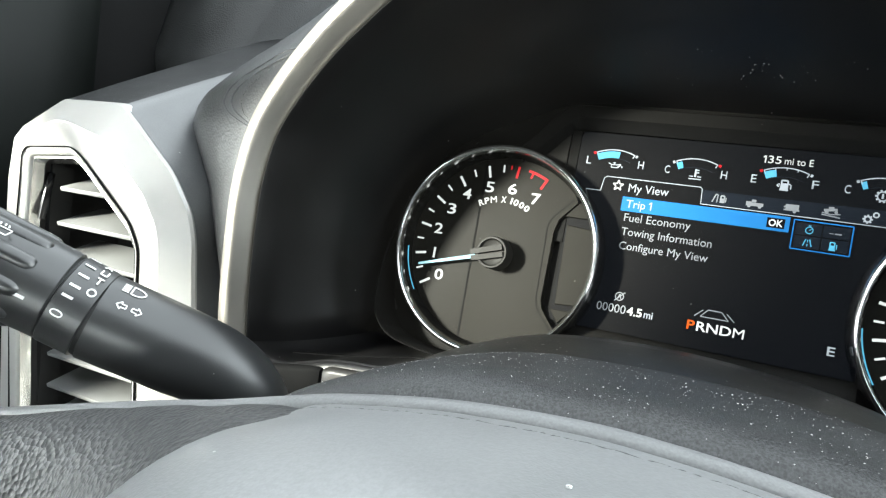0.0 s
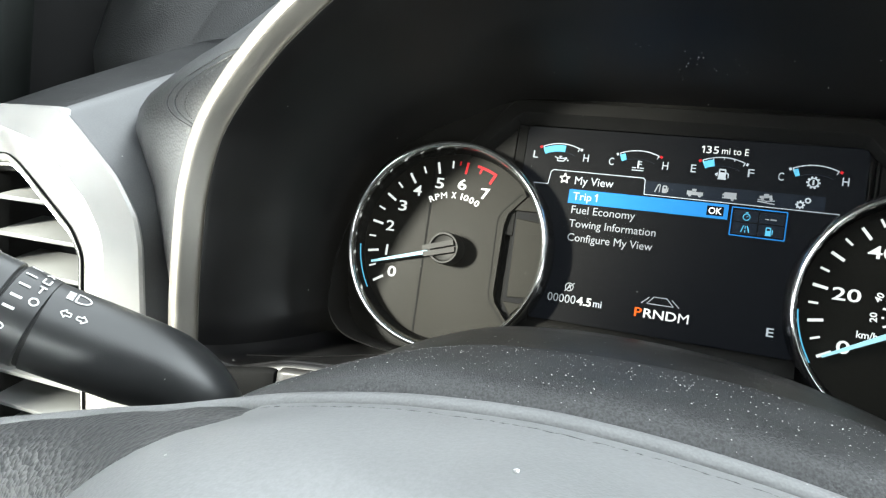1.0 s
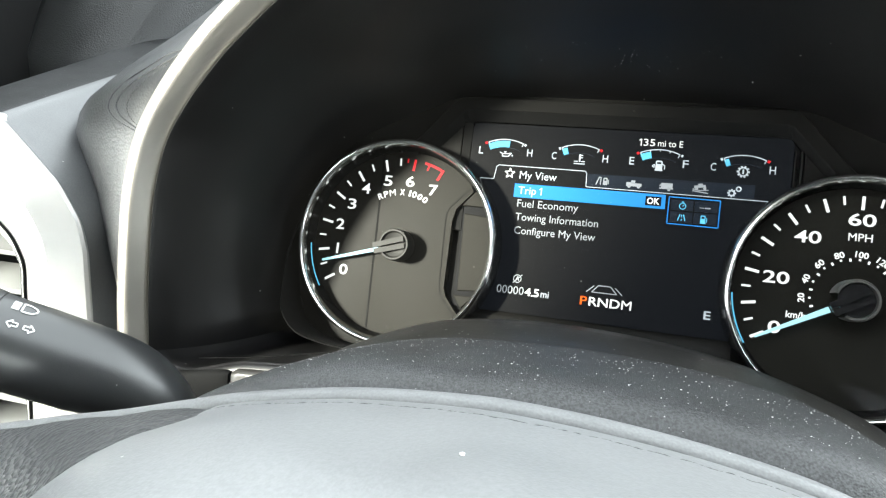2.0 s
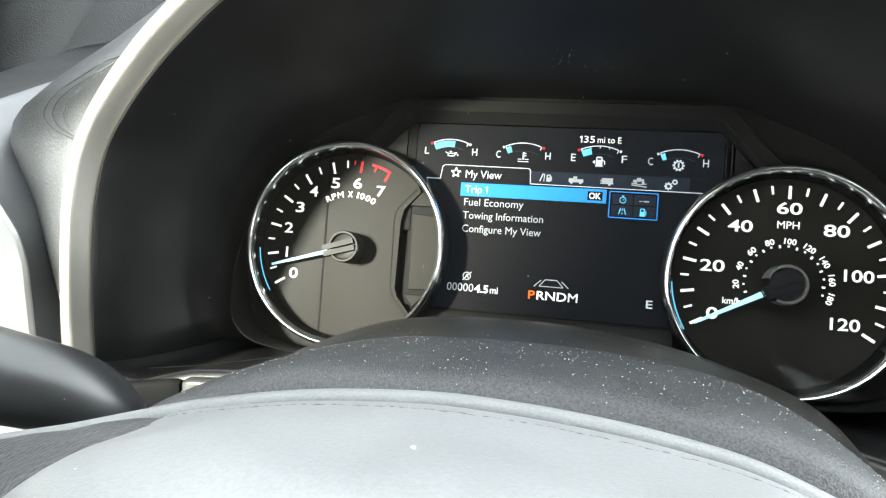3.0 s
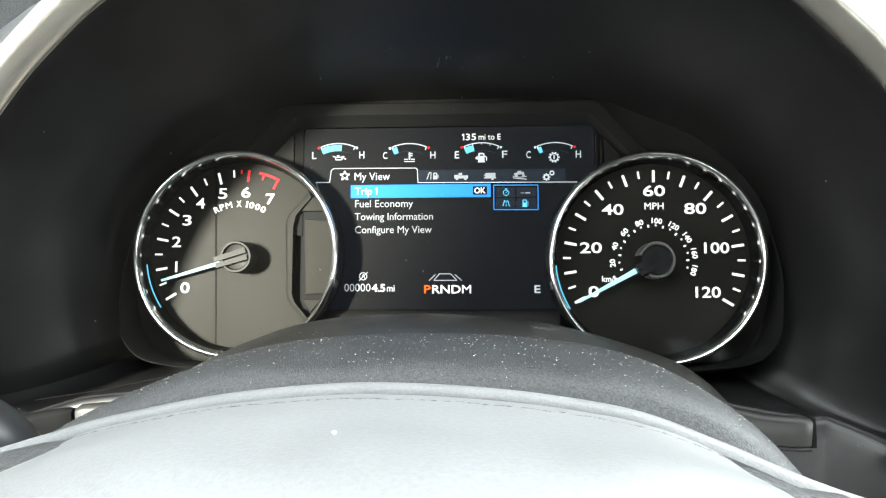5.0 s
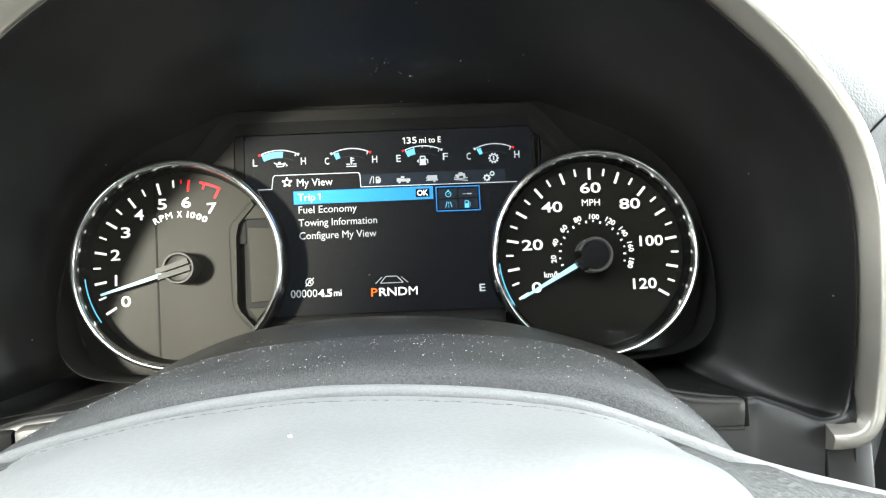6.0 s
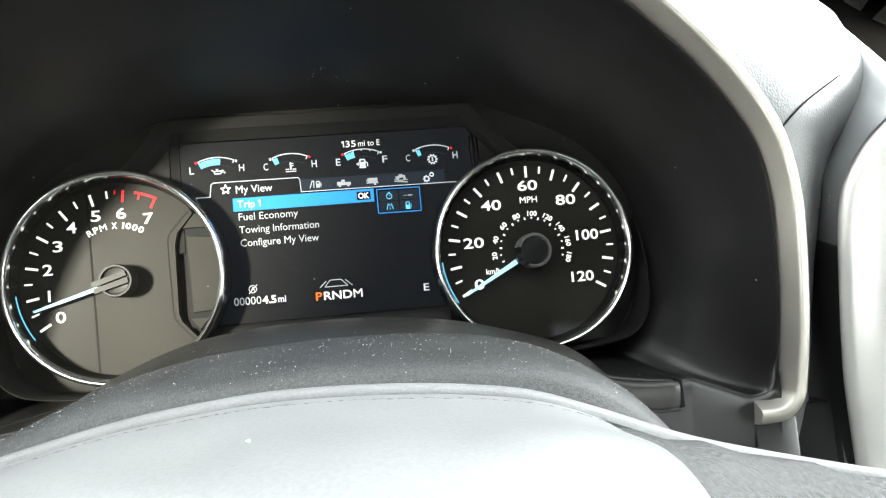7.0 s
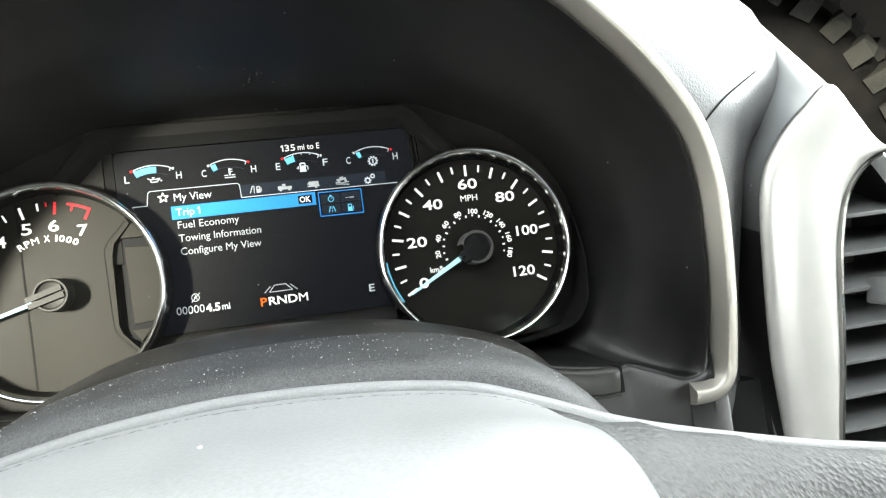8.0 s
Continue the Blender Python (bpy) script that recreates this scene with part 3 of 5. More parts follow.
icon("road_fuel_sign", -11.3, 21.5, GREY, [(-3.4, -2.2, -1.8, 2.2, 0.6), (-1.0, -2.2, -0.8, 2.0, 0.5), (0.8, -2.2, 0.8, 1.6, 0.7), (2.6, -2.2, 2.6, 1.6, 0.7), (0.8, 1.6, 2.6, 1.6, 0.7), (1.7, -2.2, 1.7, 0.2, 1.6), (3.4, -1.6, 3.4, 0.8, 0.5), (-1.8, 2.2, -0.8, 2.0, 0.5)])
icon("truck_sign", 6.4, 21.2, GREY, [(-4.2, -0.6, 4.2, -0.6, 1.8), (-1.6, 1.2, 0.6, 1.2, 1.4), (-4.2, 0.4, -1.6, 0.4, 0.6)], [(-2.6, -1.6, 0.9, 0.9), (2.6, -1.6, 0.9, 0.9)])
icon("trailer_sign", 24.4, 21.1, GREY, [(-3.2, 0.5, 3.0, 0.5, 2.6), (-4.0, -1.2, 3.4, -1.2, 0.7), (-4.0, 0.0, -3.2, 0.8, 0.6)], [(1.2, -1.8, 0.8, 0.8)])
icon("hill_sign", 42.2, 21.0, GREY, [(-3.4, 1.0, 2.6, 1.8, 1.3), (-1.4, 2.4, 1.0, 2.6, 1.0), (-4.2, -1.2, 4.2, -2.2, 0.6), (-4.2, -0.2, 0.0, -0.9, 0.5), (0.0, -0.9, 4.2, -0.4, 0.5)], [(-2.0, 0.2, 0.8, 0.8), (2.2, 0.4, 0.8, 0.8)])
icon("cogs_sign", 59.8, 20.9, TEXT, [(-1.4 + 1.6 * math.cos(a), -0.9 + 1.6 * math.sin(a), -1.4 + 2.3 * math.cos(a), -0.9 + 2.3 * math.sin(a), 0.7) for a in [math.pi * k / 4 for k in range(8)]], [(-1.4, -0.9, 1.8, 0.8), (2.0, 1.6, 1.5, 0.7)])
# menu
quad(-61.9, 8.1, 24.4, 16.2, BLUE, "menu_bar")
quad(13.6, 9.5, 22.2, 14.7, DARKLCD, "ok_button", DOT - 0.0003)
part("ok_text", letters("OK", 0.0145, 0.0213, 1.0121, 0.0037, DOT - 0.0006, spread=0.02), WHITE, screen, smooth=False)
part("screen_text", merged(letters("Trip", -0.0593, -0.0487, 1.0124, 0.0044, DOT - 0.0003), bar(-0.0456, 1.0102, -0.0456, 1.0146, 0.0006, DOT - 0.0003, 0.0002), bar(-0.0457, 1.0144, -0.0468, 1.0134, 0.0005, DOT - 0.0003, 0.0002)), TEXT, screen, smooth=False)
words("Fuel Economy", -59.1, -23.2, 4.6, 4.4, GREY)
words("Towing Information", -59.3, -11.0, -3.4, 4.4, GREY)
words("Configure My View", -59.1, -11.7, -11.5, 4.4, GREY)
lines("preview_box", BLUE, [(26.3, 15.4), (53.2, 15.2), (53.2, 0.1), (26.3, 0.3)], 0.55, True)
quad(27.6, 8.2, 39.4, 14.0, STRIP, "preview_cell")
quad(40.2, 8.2, 52.2, 14.0, STRIP, "preview_cell")
quad(27.6, 1.4, 39.4, 7.4, STRIP, "preview_cell")
quad(40.2, 1.4, 52.2, 7.4, STRIP, "preview_cell")
DOT -= 0.0003
icon("timer_sign", 33.8, 10.6, CYAN, [(0, 0, 0.9, 0.8, 0.35), (-0.6, 2.3, 0.6, 2.3, 0.5)], [(0, 0, 1.9, 0.4)])
icon("dash_sign", 45.6, 10.4, GREY, [(-2.8, 0, -0.8, 0, 0.35), (-0.2, 0, 2.8, 0, 0.7)])
icon("lane_sign", 33.8, 4.1, CYAN, [(-2.0, -1.8, -0.9, 1.8, 0.5), (2.0, -1.8, 0.9, 1.8, 0.5), (0, -1.8, 0, -0.6, 0.4), (0, 0.2, 0, 1.6, 0.4)])
icon("pump_sign", 45.2, 4.0, CYAN, [(-1.2, -2.0, -1.2, 2.0, 0.5), (0.9, -2.0, 0.9, 2.0, 0.5), (-1.2, 2.0, 0.9, 2.0, 0.5), (-0.1, -2.0, -0.1, 0.4, 1.9), (1.8, -1.4, 1.8, 1.0, 0.4), (-1.6, -2.0, 1.4, -2.0, 0.5)])
DOT += 0.0003
# bottom line
icon("stop_start_sign", -53.8, -40.2, GREY, [(-2.4, -2.6, 2.8, 2.6, 0.5), (-1.0, -1.4, 0.2, 1.4, 0.5), (0.2, 1.4, 1.0, -1.4, 0.5)], [(0, 0, 2.5, 0.5)])
words("00000", -65.4, -49.2, -47.1, 4.8, GREY)
words("4.5", -48.5, -40.2, -47.3, 4.8, WHITE, 0.02)
words("mi", -39.1, -34.4, -47.6, 3.8, TEXT, 0.01)
words("P", -16.3, -12.4, -48.2, 5.0, ORANGE, 0.012)
words("RND", -11.4, 5.9, -48.2, 5.0, WHITE, 0.012)
words("M", 6.8, 12.2, -48.2, 5.0, WHITE)
words("E", 50.5, 54.0, -48.2, 4.5, TEXT, 0.01)
lines("lane_view", GREY, [(-7.0, -38.8), (-0.2, -38.8), (3.6, -42.8), (-10.4, -42.8)], 0.5, True)
lines("lane_view", GREY, [(-9.4, -39.2), (-13.4, -43.0)], 0.5)
lines("lane_view", GREY, [(2.4, -39.2), (6.6, -43.0)], 0.5)


def dial(cx, cz, cut, label):
    """Chrome ring, sloped glossy wall and black face of one dial; cut: the edge that the screen's frame leaves of the face."""
    disc = [(cx + 0.0570 * math.cos(radians(a)), cz + 0.0570 * math.sin(radians(a))) for a in range(0, 360, 4)]
    if cut:
        disc = [p for p in disc if p[0] < cut[0][0]]
        disc.sort(key=lambda p: math.atan2(p[1] - cz, p[0] - cx) % (2 * math.pi))
        disc = disc + cut
    d = part("dial", plate(disc, -0.0028, 0.0035), FACE, cluster, label, smooth=False)
    part("wall", lathe(cx, cz, [(0.0570, -0.0026), (0.0576, -0.0045), (0.0588, -0.0110), (0.0593, -0.0135)]), WALL, d, "glossy black wall")
    part("ring", lathe(cx, cz, [(0.0588, -0.0115), (0.0590, -0.0138), (0.0594, -0.0152), (0.0600, -0.0161), (0.0609, -0.0165), (0.0618, -0.0162), (0.0625, -0.0152), (0.0629, -0.0137), (0.0631, -0.0108)]), RING, d, "thin chrome ring")
    part("barrel", lathe(cx, cz, [(0.0627, -0.0132), (0.0632, -0.0120), (0.0638, -0.004), (0.0645, 0.004)]), PIANO, d, "glossy black barrel")
    return d


F0 = -0.0028
tach = dial(-0.1292, 0.9732, [(-0.0868, 0.9335), (-0.0957, 0.9440), (-0.0974, 0.9490), (-0.0972, 0.9900), (-0.0955, 0.9975), (-0.0860, 1.0085)], "black rev counter face with white numerals and red zone")
tc = (-0.1305, 0.9730)
# window beside the screen: a black recess with a blank panel and two small fillers, and a fine joint round it in the face
seg = [(-0.1292 + 0.0584 * math.cos(radians(a)), 0.9732 + 0.0584 * math.sin(radians(a))) for a in range(-52, 53, 4)]
part("recess", plate(seg, 0.0012, 0.0030), JOINT, tach, "black recess", smooth=False)
edge_x = [(-0.1292 + 0.0584 * math.cos(radians(a)), 0.9732 + 0.0584 * math.sin(radians(a))) for a in range(-24, 22, 3)]
part("side_panel", plate([(-0.0905, 0.9955), (-0.0893, 0.9485)] + edge_x, -0.0012, 0.0012, 0.0005), FACE, tach, "dark grey blank panel", smooth=False)
part("filler", plate([(-0.0925, 1.0000), (-0.0850, 1.0090), (-0.0765, 1.0000)], -0.0018, 0.0012, 0.0004), FACE, tach, smooth=False)
part("filler", plate([(-0.0915, 0.9457), (-0.0790, 0.9457), (-0.0858, 0.9380)], -0.0018, 0.0012, 0.0004), FACE, tach, smooth=False)
joint = [(-0.0880, 1.0105), (-0.0990, 0.9985), (-0.1009, 0.9950), (-0.1013, 0.9910), (-0.1003, 0.9500), (-0.0993, 0.9455), (-0.0975, 0.9425), (-0.0885, 0.9325)]
part("panel_line", merged(*[bar(*a, *b, 0.0006, -0.0028, 0.0001) for a, b in zip(joint, joint[1:])]), JOINT, tach, "fine dark joint", smooth=False)


def ray_bar(c, a, r0, r1, wide, mat, d, name, end=None, y=F0, deep=0.0003):
    ca, sa = math.cos(radians(a)), math.sin(radians(a))
    return part(name, bar(c[0] + r0 * ca, c[1] + r0 * sa, c[0] + r1 * ca, c[1] + r1 * sa, wide, y, deep, end), mat, d, smooth=False)


for k in range(15):
    a = 211 - 148 * k / 14
    big = k % 2 == 0
    col = RED if k >= 12 else WHITE
    ray_bar(tc, a, 0.0530 - (0.0072 if big else 0.0045), 0.0530, 0.0014 if big else 0.0010, col, tach, "tick")
ray_bar(tc, 211 - 148 * 11.5 / 14, 0.0505, 0.0530, 0.0008, RED, tach, "tick")
part("red_zone", arc_mark(tc[0], tc[1], 0.0516, 0.0530, 63, 77, F0, 16), RED, tach, "red warning arc", smooth=False)
for n, (x, z) in zip("01234567", ((-164.2, -47.0), (-170.0, -34.1), (-170.2, -18.6), (-163.9, -5.2), (-155.6, 5.4), (-141.6, 11.3), (-127.0, 11.9), (-111.6, 7.6))):
    w = 0.0014 if n == "1" else 0.0056
    part("numeral", letters(n, x / 1000 - w / 2, x / 1000 + w / 2, 1 + z / 1000, 0.0066, F0, spread=0.010) if n != "1" else bar(x / 1000, 1 + z / 1000 - 0.0033, x / 1000, 1 + z / 1000 + 0.0033, 0.0013, F0), WHITE, tach, smooth=False)
rpm = "RPM X 1000"
for k, ch in enumerate(rpm):
    if ch == " ":
        continue
    u = sum({"M": 1.25, " ": 0.55, "1": 0.55}.get(c, 1.0) for c in rpm[:k]) + 0.5 * {"M": 1.25, "1": 0.55}.get(ch, 1.0)
    tot = sum({"M": 1.25, " ": 0.55, "1": 0.55}.get(c, 1.0) for c in rpm)
    a = 90 + 31 - 62 * u / tot
    x, z = tc[0] - 0.0002 + 0.0318 * math.cos(radians(a)), tc[1] + 0.0318 * math.sin(radians(a))
    w = {"M": 0.0039, "1": 0.0010}.get(ch, 0.0030)
    part("legend", letters(ch, x - w / 2, x + w / 2, z, 0.0038, F0, a - 90, spread=0.016), WHITE, tach, smooth=False)
# rev counter hub and needle
hb = (-0.1287, 0.9713)
cap = part("hub", lathe(hb[0], hb[1], [(0.0001, -0.0130), (0.0072, -0.0130), (0.0078, -0.0134), (0.0082, -0.0146), (0.0092, -0.0146), (0.0097, -0.0130), (0.0098, -0.0030)], 48), HUBGREY, tach, "grey needle cap")
na = 196.2
ca, sa = math.cos(radians(na)), math.sin(radians(na))
part("needle", bar(hb[0] + 0.0125 * ca, hb[1] + 0.0125 * sa, hb[0] + 0.0500 * ca, hb[1] + 0.0500 * sa, 0.0022, -0.0075, 0.0012, 0.0012), NEEDLE, tach, "glowing pale blue needle", smooth=False)
for off in (-0.0021, 0.0021):
    part("needle_shaft", bar(hb[0] - 0.0070 * ca - off * sa, hb[1] - 0.0070 * sa + off * ca, hb[0] + 0.0128 * ca - off * 0.9 * sa, hb[1] + 0.0128 * sa + off * 0.9 * ca, 0.0030, -0.0132, 0.0022), HUBGREY, tach, smooth=False)
# joint in the face and the bracket edge beside the screen
part("face_joint", bar(-0.1462, 1.028, -0.1440, 0.9165, 0.0012, F0, 0.0001), JOINT, tach, "dark vertical joint", smooth=False)

part("halo", arc_mark(-0.1292, 0.9732, 0.0573, 0.0579, 186, 214, -0.0070, 16, 0.0003), CYAN, tach, "thin lit cyan arc beside the needle", smooth=False)
speedo = dial(0.1203, 0.9697, None, "black speedometer face with white numerals")
sc = (0.1211, 0.9695)
for k in range(25):
    a = 209 - 10 * k
    big = k % 2 == 0
    ray_bar(sc, a, 0.0535 - (0.0072 if big else 0.0045), 0.0535, 0.0015 if big else 0.0011, WHITE, speedo, "tick")
for n, x, z in (("0", 85.5, -49.8), ("20", 84.2, -23.5), ("40", 97.5, -0.5), ("60", 122.2, 10.6), ("80", 146.2, -0.3), ("100", 158.1, -23.9), ("120", 152.4, -50.2)):
    w = {1: 0.0062, 2: 0.0129, 3: 0.0146}[len(n)]
    part("numeral", letters(n, x / 1000 - w / 2, x / 1000 + w / 2, 1 + z / 1000, 0.0066, F0, spread=0.012), WHITE, speedo, smooth=False)
part("legend", letters("MPH", 0.1164, 0.1276, 1.0014, 0.0040, F0, spread=0.02), WHITE, speedo, smooth=False)
for k, n in enumerate((20, 40, 60, 80, 100, 120, 140, 160, 180)):
    a = 184.4 - 25 * k
    x, z = sc[0] + 0.0243 * math.cos(radians(a)), sc[1] + 0.0235 * math.sin(radians(a)) - 0.0005
    w = 0.0048 if n < 100 else 0.0062
    part("numeral", letters(str(n), x - w / 2, x + w / 2, z, 0.0033, F0, a - 90, spread=0.02), WHITE, speedo, smooth=False)
for k in range(18):
    a = 198 - 12.5 * k
    ray_bar(sc, a, 0.0192 if k % 2 == 0 else 0.0198, 0.0208, 0.0010, WHITE, speedo, "tick")
part("legend", letters("km/h", 0.0905, 0.0997, 0.9578, 0.0036, F0, spread=0.01), WHITE, speedo, smooth=False)
hs = (0.1204, 0.9684)
part("hub", lathe(hs[0], hs[1], [(0.0001, -0.0130), (0.0085, -0.0130), (0.0088, -0.0120)], 48), PIANO, speedo, "glossy black needle cap")
part("hub_ring", lathe(hs[0], hs[1], [(0.0088, -0.0120), (0.0092, -0.0146), (0.0104, -0.0146), (0.0108, -0.0130), (0.0108, -0.0030)], 48, -120, 165), HUBRING, speedo, "grey hub ring")
na = 208.6
ca, sa = math.cos(radians(na)), math.sin(radians(na))
part("needle", bar(hs[0] + 0.0125 * ca, hs[1] + 0.0125 * sa, hs[0] + 0.0508 * ca, hs[1] + 0.0508 * sa, 0.0030, -0.0075, 0.0012, 0.0012), NEEDLE, speedo, "glowing pale blue needle", smooth=False)
for off in (-0.0023, 0.0023):
    part("needle_shaft", bar(hs[0] - 0.0070 * ca - off * sa, hs[1] - 0.0070 * sa + off * ca, hs[0] + 0.0128 * ca - off * 0.9 * sa, hs[1] + 0.0128 * sa + off * 0.9 * ca, 0.0032, -0.0132, 0.0022), PIANO, speedo, smooth=False)

part("halo", arc_mark(0.1203, 0.9697, 0.0573, 0.0579, 184, 211, -0.0070, 16, 0.0003), CYAN, speedo, "thin lit cyan arc beside the needle", smooth=False)
lens = part("lens", sheet([[(CX - 0.196, -0.036, 0.912), (CX + 0.196, -0.036, 0.912)], [(CX - 0.197, -0.056, 1.03), (CX + 0.197, -0.056, 1.03)], [(CX - 0.13, -0.063, 1.082), (CX + 0.13, -0.063, 1.082)]]), LENS, cluster, "clear lens with faint dust", smooth=False)
lens.visible_shadow = False

rng = random.Random(4)
bm = bmesh.new()
for k in range(64):
    x, z = (rng.uniform(-0.16, 0.15), rng.uniform(0.95, 1.075)) if k < 26 else (rng.gauss(-0.012, 0.022), rng.gauss(1.071, 0.006))
    y = -0.036 - (z - 0.912) * 0.1695 - 0.0004
    bmesh.ops.create_icosphere(bm, subdivisions=1, radius=rng.uniform(0.00006, 0.00020), matrix=Matrix.Translation((x, y, z)) @ Matrix.Diagonal((rng.uniform(0.8, 1.8), 0.4, rng.uniform(0.8, 1.8), 1)))
tagged(part("lens_dust", bm, SPECK, cluster, "fine pale dust on the lens"), kind="stuff")

# ---- dashboard skin ----
pad = thing("hood_cover", (CX, 0.1, 1.0), "black grained leather cover over the instrument hood", "dashboard cover")
# from the trim's outer edge to the groove beside it or back to the windscreen
ENDS = [(0.8725, 0.262, -0.060, 0.872), (0.886, 0.262, -0.064, 0.886), (0.915, 0.268, -0.064, 0.915), (0.945, 0.2795, -0.070, 0.951), (0.975, 0.2885, -0.0745, 0.9785), (0.992, 0.2995, -0.077, 0.998), (1.006, 0.3075, -0.079, 1.0128),
        (1.024, 0.316, -0.070, 1.030), (1.040, 0.333, -0.030, 1.0555), (1.055, 0.337, 0.020, 1.0897), (1.0755, 0.345, 0.08, 1.135), (1.098, 0.31, 0.20, 1.215), (1.112, 0.20, 0.32, 1.33), (1.117, 0.0, 0.36, 1.375)]

ENDS_R = [(0.8725, 0.276, -0.035, 0.872), (0.886, 0.2755, -0.037, 0.886), (0.915, 0.2735, -0.042, 0.915), (0.945, 0.2730, -0.058, 0.9455), (0.975, 0.2725, -0.074, 0.975), (0.990, 0.2737, -0.078, 0.9908), (1.006, 0.283, -0.076, 1.0072), (1.018, 0.303, -0.066, 1.0236),
          (1.030, 0.334, -0.045, 1.0418), (1.040, 0.3636, -0.02, 1.0613), (1.048, 0.381, 0.0, 1.0774), (1.060, 0.402, 0.045, 1.112), (1.0755, 0.425, 0.09, 1.152), (1.098, 0.46, 0.17, 1.205), (1.112, 0.30, 0.32, 1.33), (1.117, 0.0, 0.36, 1.375)]


def end_of(z, table):
    for a, b in zip(table, table[1:]):
        if z <= b[0]:
            u = max(0.0, (z - a[0]) / (b[0] - a[0]))
            return [a[i] + (b[i] - a[i]) * u for i in (1, 2, 3)]
    return table[-1][1:]


rows = []
for (x, z), n in zip(OPEN, nrm):
    s = -1 if x < CX else 1
    hw, ye, ze = end_of(z, ENDS if s < 0 else ENDS_R)
    w = (0.0132 + 0.0015 * min(1.0, (CX - x) / 0.12)) if s < 0 else 0.0132
    a = Vector((x + n.x * w, lean(z) + 0.003, z + n.y * w))
    e = Vector((CX + s * hw, ye, ze))
    far = (e - a).length
    r = []
    for k in range(12):
        u = k / 11
        p = a.lerp(e, u)
        rise = min(0.010, far * 0.16) * math.sin(math.pi * min(1, u * 1.02)) ** 0.8
        p += Vector((n.x, -0.35, n.y)).normalized() * rise
        r.append(p)
    r.append(e + Vector((-n.x * 0.004, 0.006, -n.y * 0.004)))
    r.append(e + Vector((-n.x * 0.012, 0.022, -n.y * 0.012)))
    rows.append(r)
def lowered(r, d):
    return [Vector(p) + Vector((0, 0.27 * d, -d)) for p in r]


part("skin", sheet([lowered(rows[0], 0.07), lowered(rows[0], 0.03)] + rows + [lowered(rows[-1], 0.03), lowered(rows[-1], 0.07)]), LEATHER, pad)


def on_cover(i, k):
    """A point of the cover: row along the arch, place from trim to edge."""
    k0, i0 = int(k), int(i)
    a, b = [Vector(rows[j][k0]).lerp(Vector(rows[j][k0 + 1]), k - k0) for j in (i0, min(i0 + 1, len(rows) - 1))]
    return a.lerp(b, i - i0)


# stitched inset on the near side, plain seam on the far side
INSET = [(26.5, 0.2), (25.3, 1.2), (24, 2.0), (22.7, 2.9), (21.3, 3.6), (20.2, 3.9), (19.2, 3.7), (18.4, 2.9), (17.8, 1.7), (17.2, 0.3)]
for shift, thick in ((0.0, 0.0007), (0.9, 0.0005)):
    part("seam", capped(tube(smooth_line([on_cover(i, k + shift * min(1.0, k)) for i, k in INSET], 60), [thick] * 60, 6)), LEATHER, pad, "raised seam")
thread = smooth_line([on_cover(i, k * 0.70) + Vector((0.0, -0.0005, 0.0003)) for i, k in INSET], 60)
for a, b in zip(thread[::2], thread[1::2]):
    part("stitch", capped(tube([a, a.lerp(b, 0.5) + Vector((0, -0.0004, 0.0004)), b], [0.0002, 0.00028, 0.0002], 5)), THREAD, pad, "pale grey stitch")
part("seam", capped(tube(smooth_line([on_cover(i, k) + Vector((0, -0.0003, 0.0003)) for i, k in ((80.1, 0.45), (79.0, 2.0), (77.7, 3.7), (76.0, 5.5), (74.2, 7.0))], 40), [0.0005] * 38 + [0.0003] * 2, 6)), JOINT, pad, "dark seam")

# ---- dashboard ends with their vents ----
AHEAD = Vector((0, math.cos(radians(LEAN_BACK)), math.sin(radians(LEAN_BACK))))     # level and forward


def rounded(points, r, n=4):
    """An outline with its corners rounded."""
    out = []
    N = len(points)
    for i in range(N):
        p, a, b = Vector(points[i]), Vector(points[i - 1]), Vector(points[(i + 1) % N])
        da, db = (a - p), (b - p)
        k = min(r, da.length * 0.45, db.length * 0.45)
        p0, p1 = p + da.normalized() * k, p + db.normalized() * k
        for j in range(n + 1):
            t = j / n
            out.append(tuple((1 - t) ** 2 * p0 + 2 * t * (1 - t) * p + t * t * p1))
    return out


def grow(outline, d):
    """The outline moved outward by d."""
    N = len(outline)
    area = sum(outline[i][0] * outline[(i + 1) % N][1] - outline[(i + 1) % N][0] * outline[i][1] for i in range(N))
    s = 1 if area > 0 else -1
    out = []
    for i in range(N):
        a, b = outline[i - 1], outline[(i + 1) % N]
        t = Vector((b[0] - a[0], b[1] - a[1])).normalized()
        out.append((outline[i][0] + s * t.y * d, outline[i][1] - s * t.x * d))
    return out


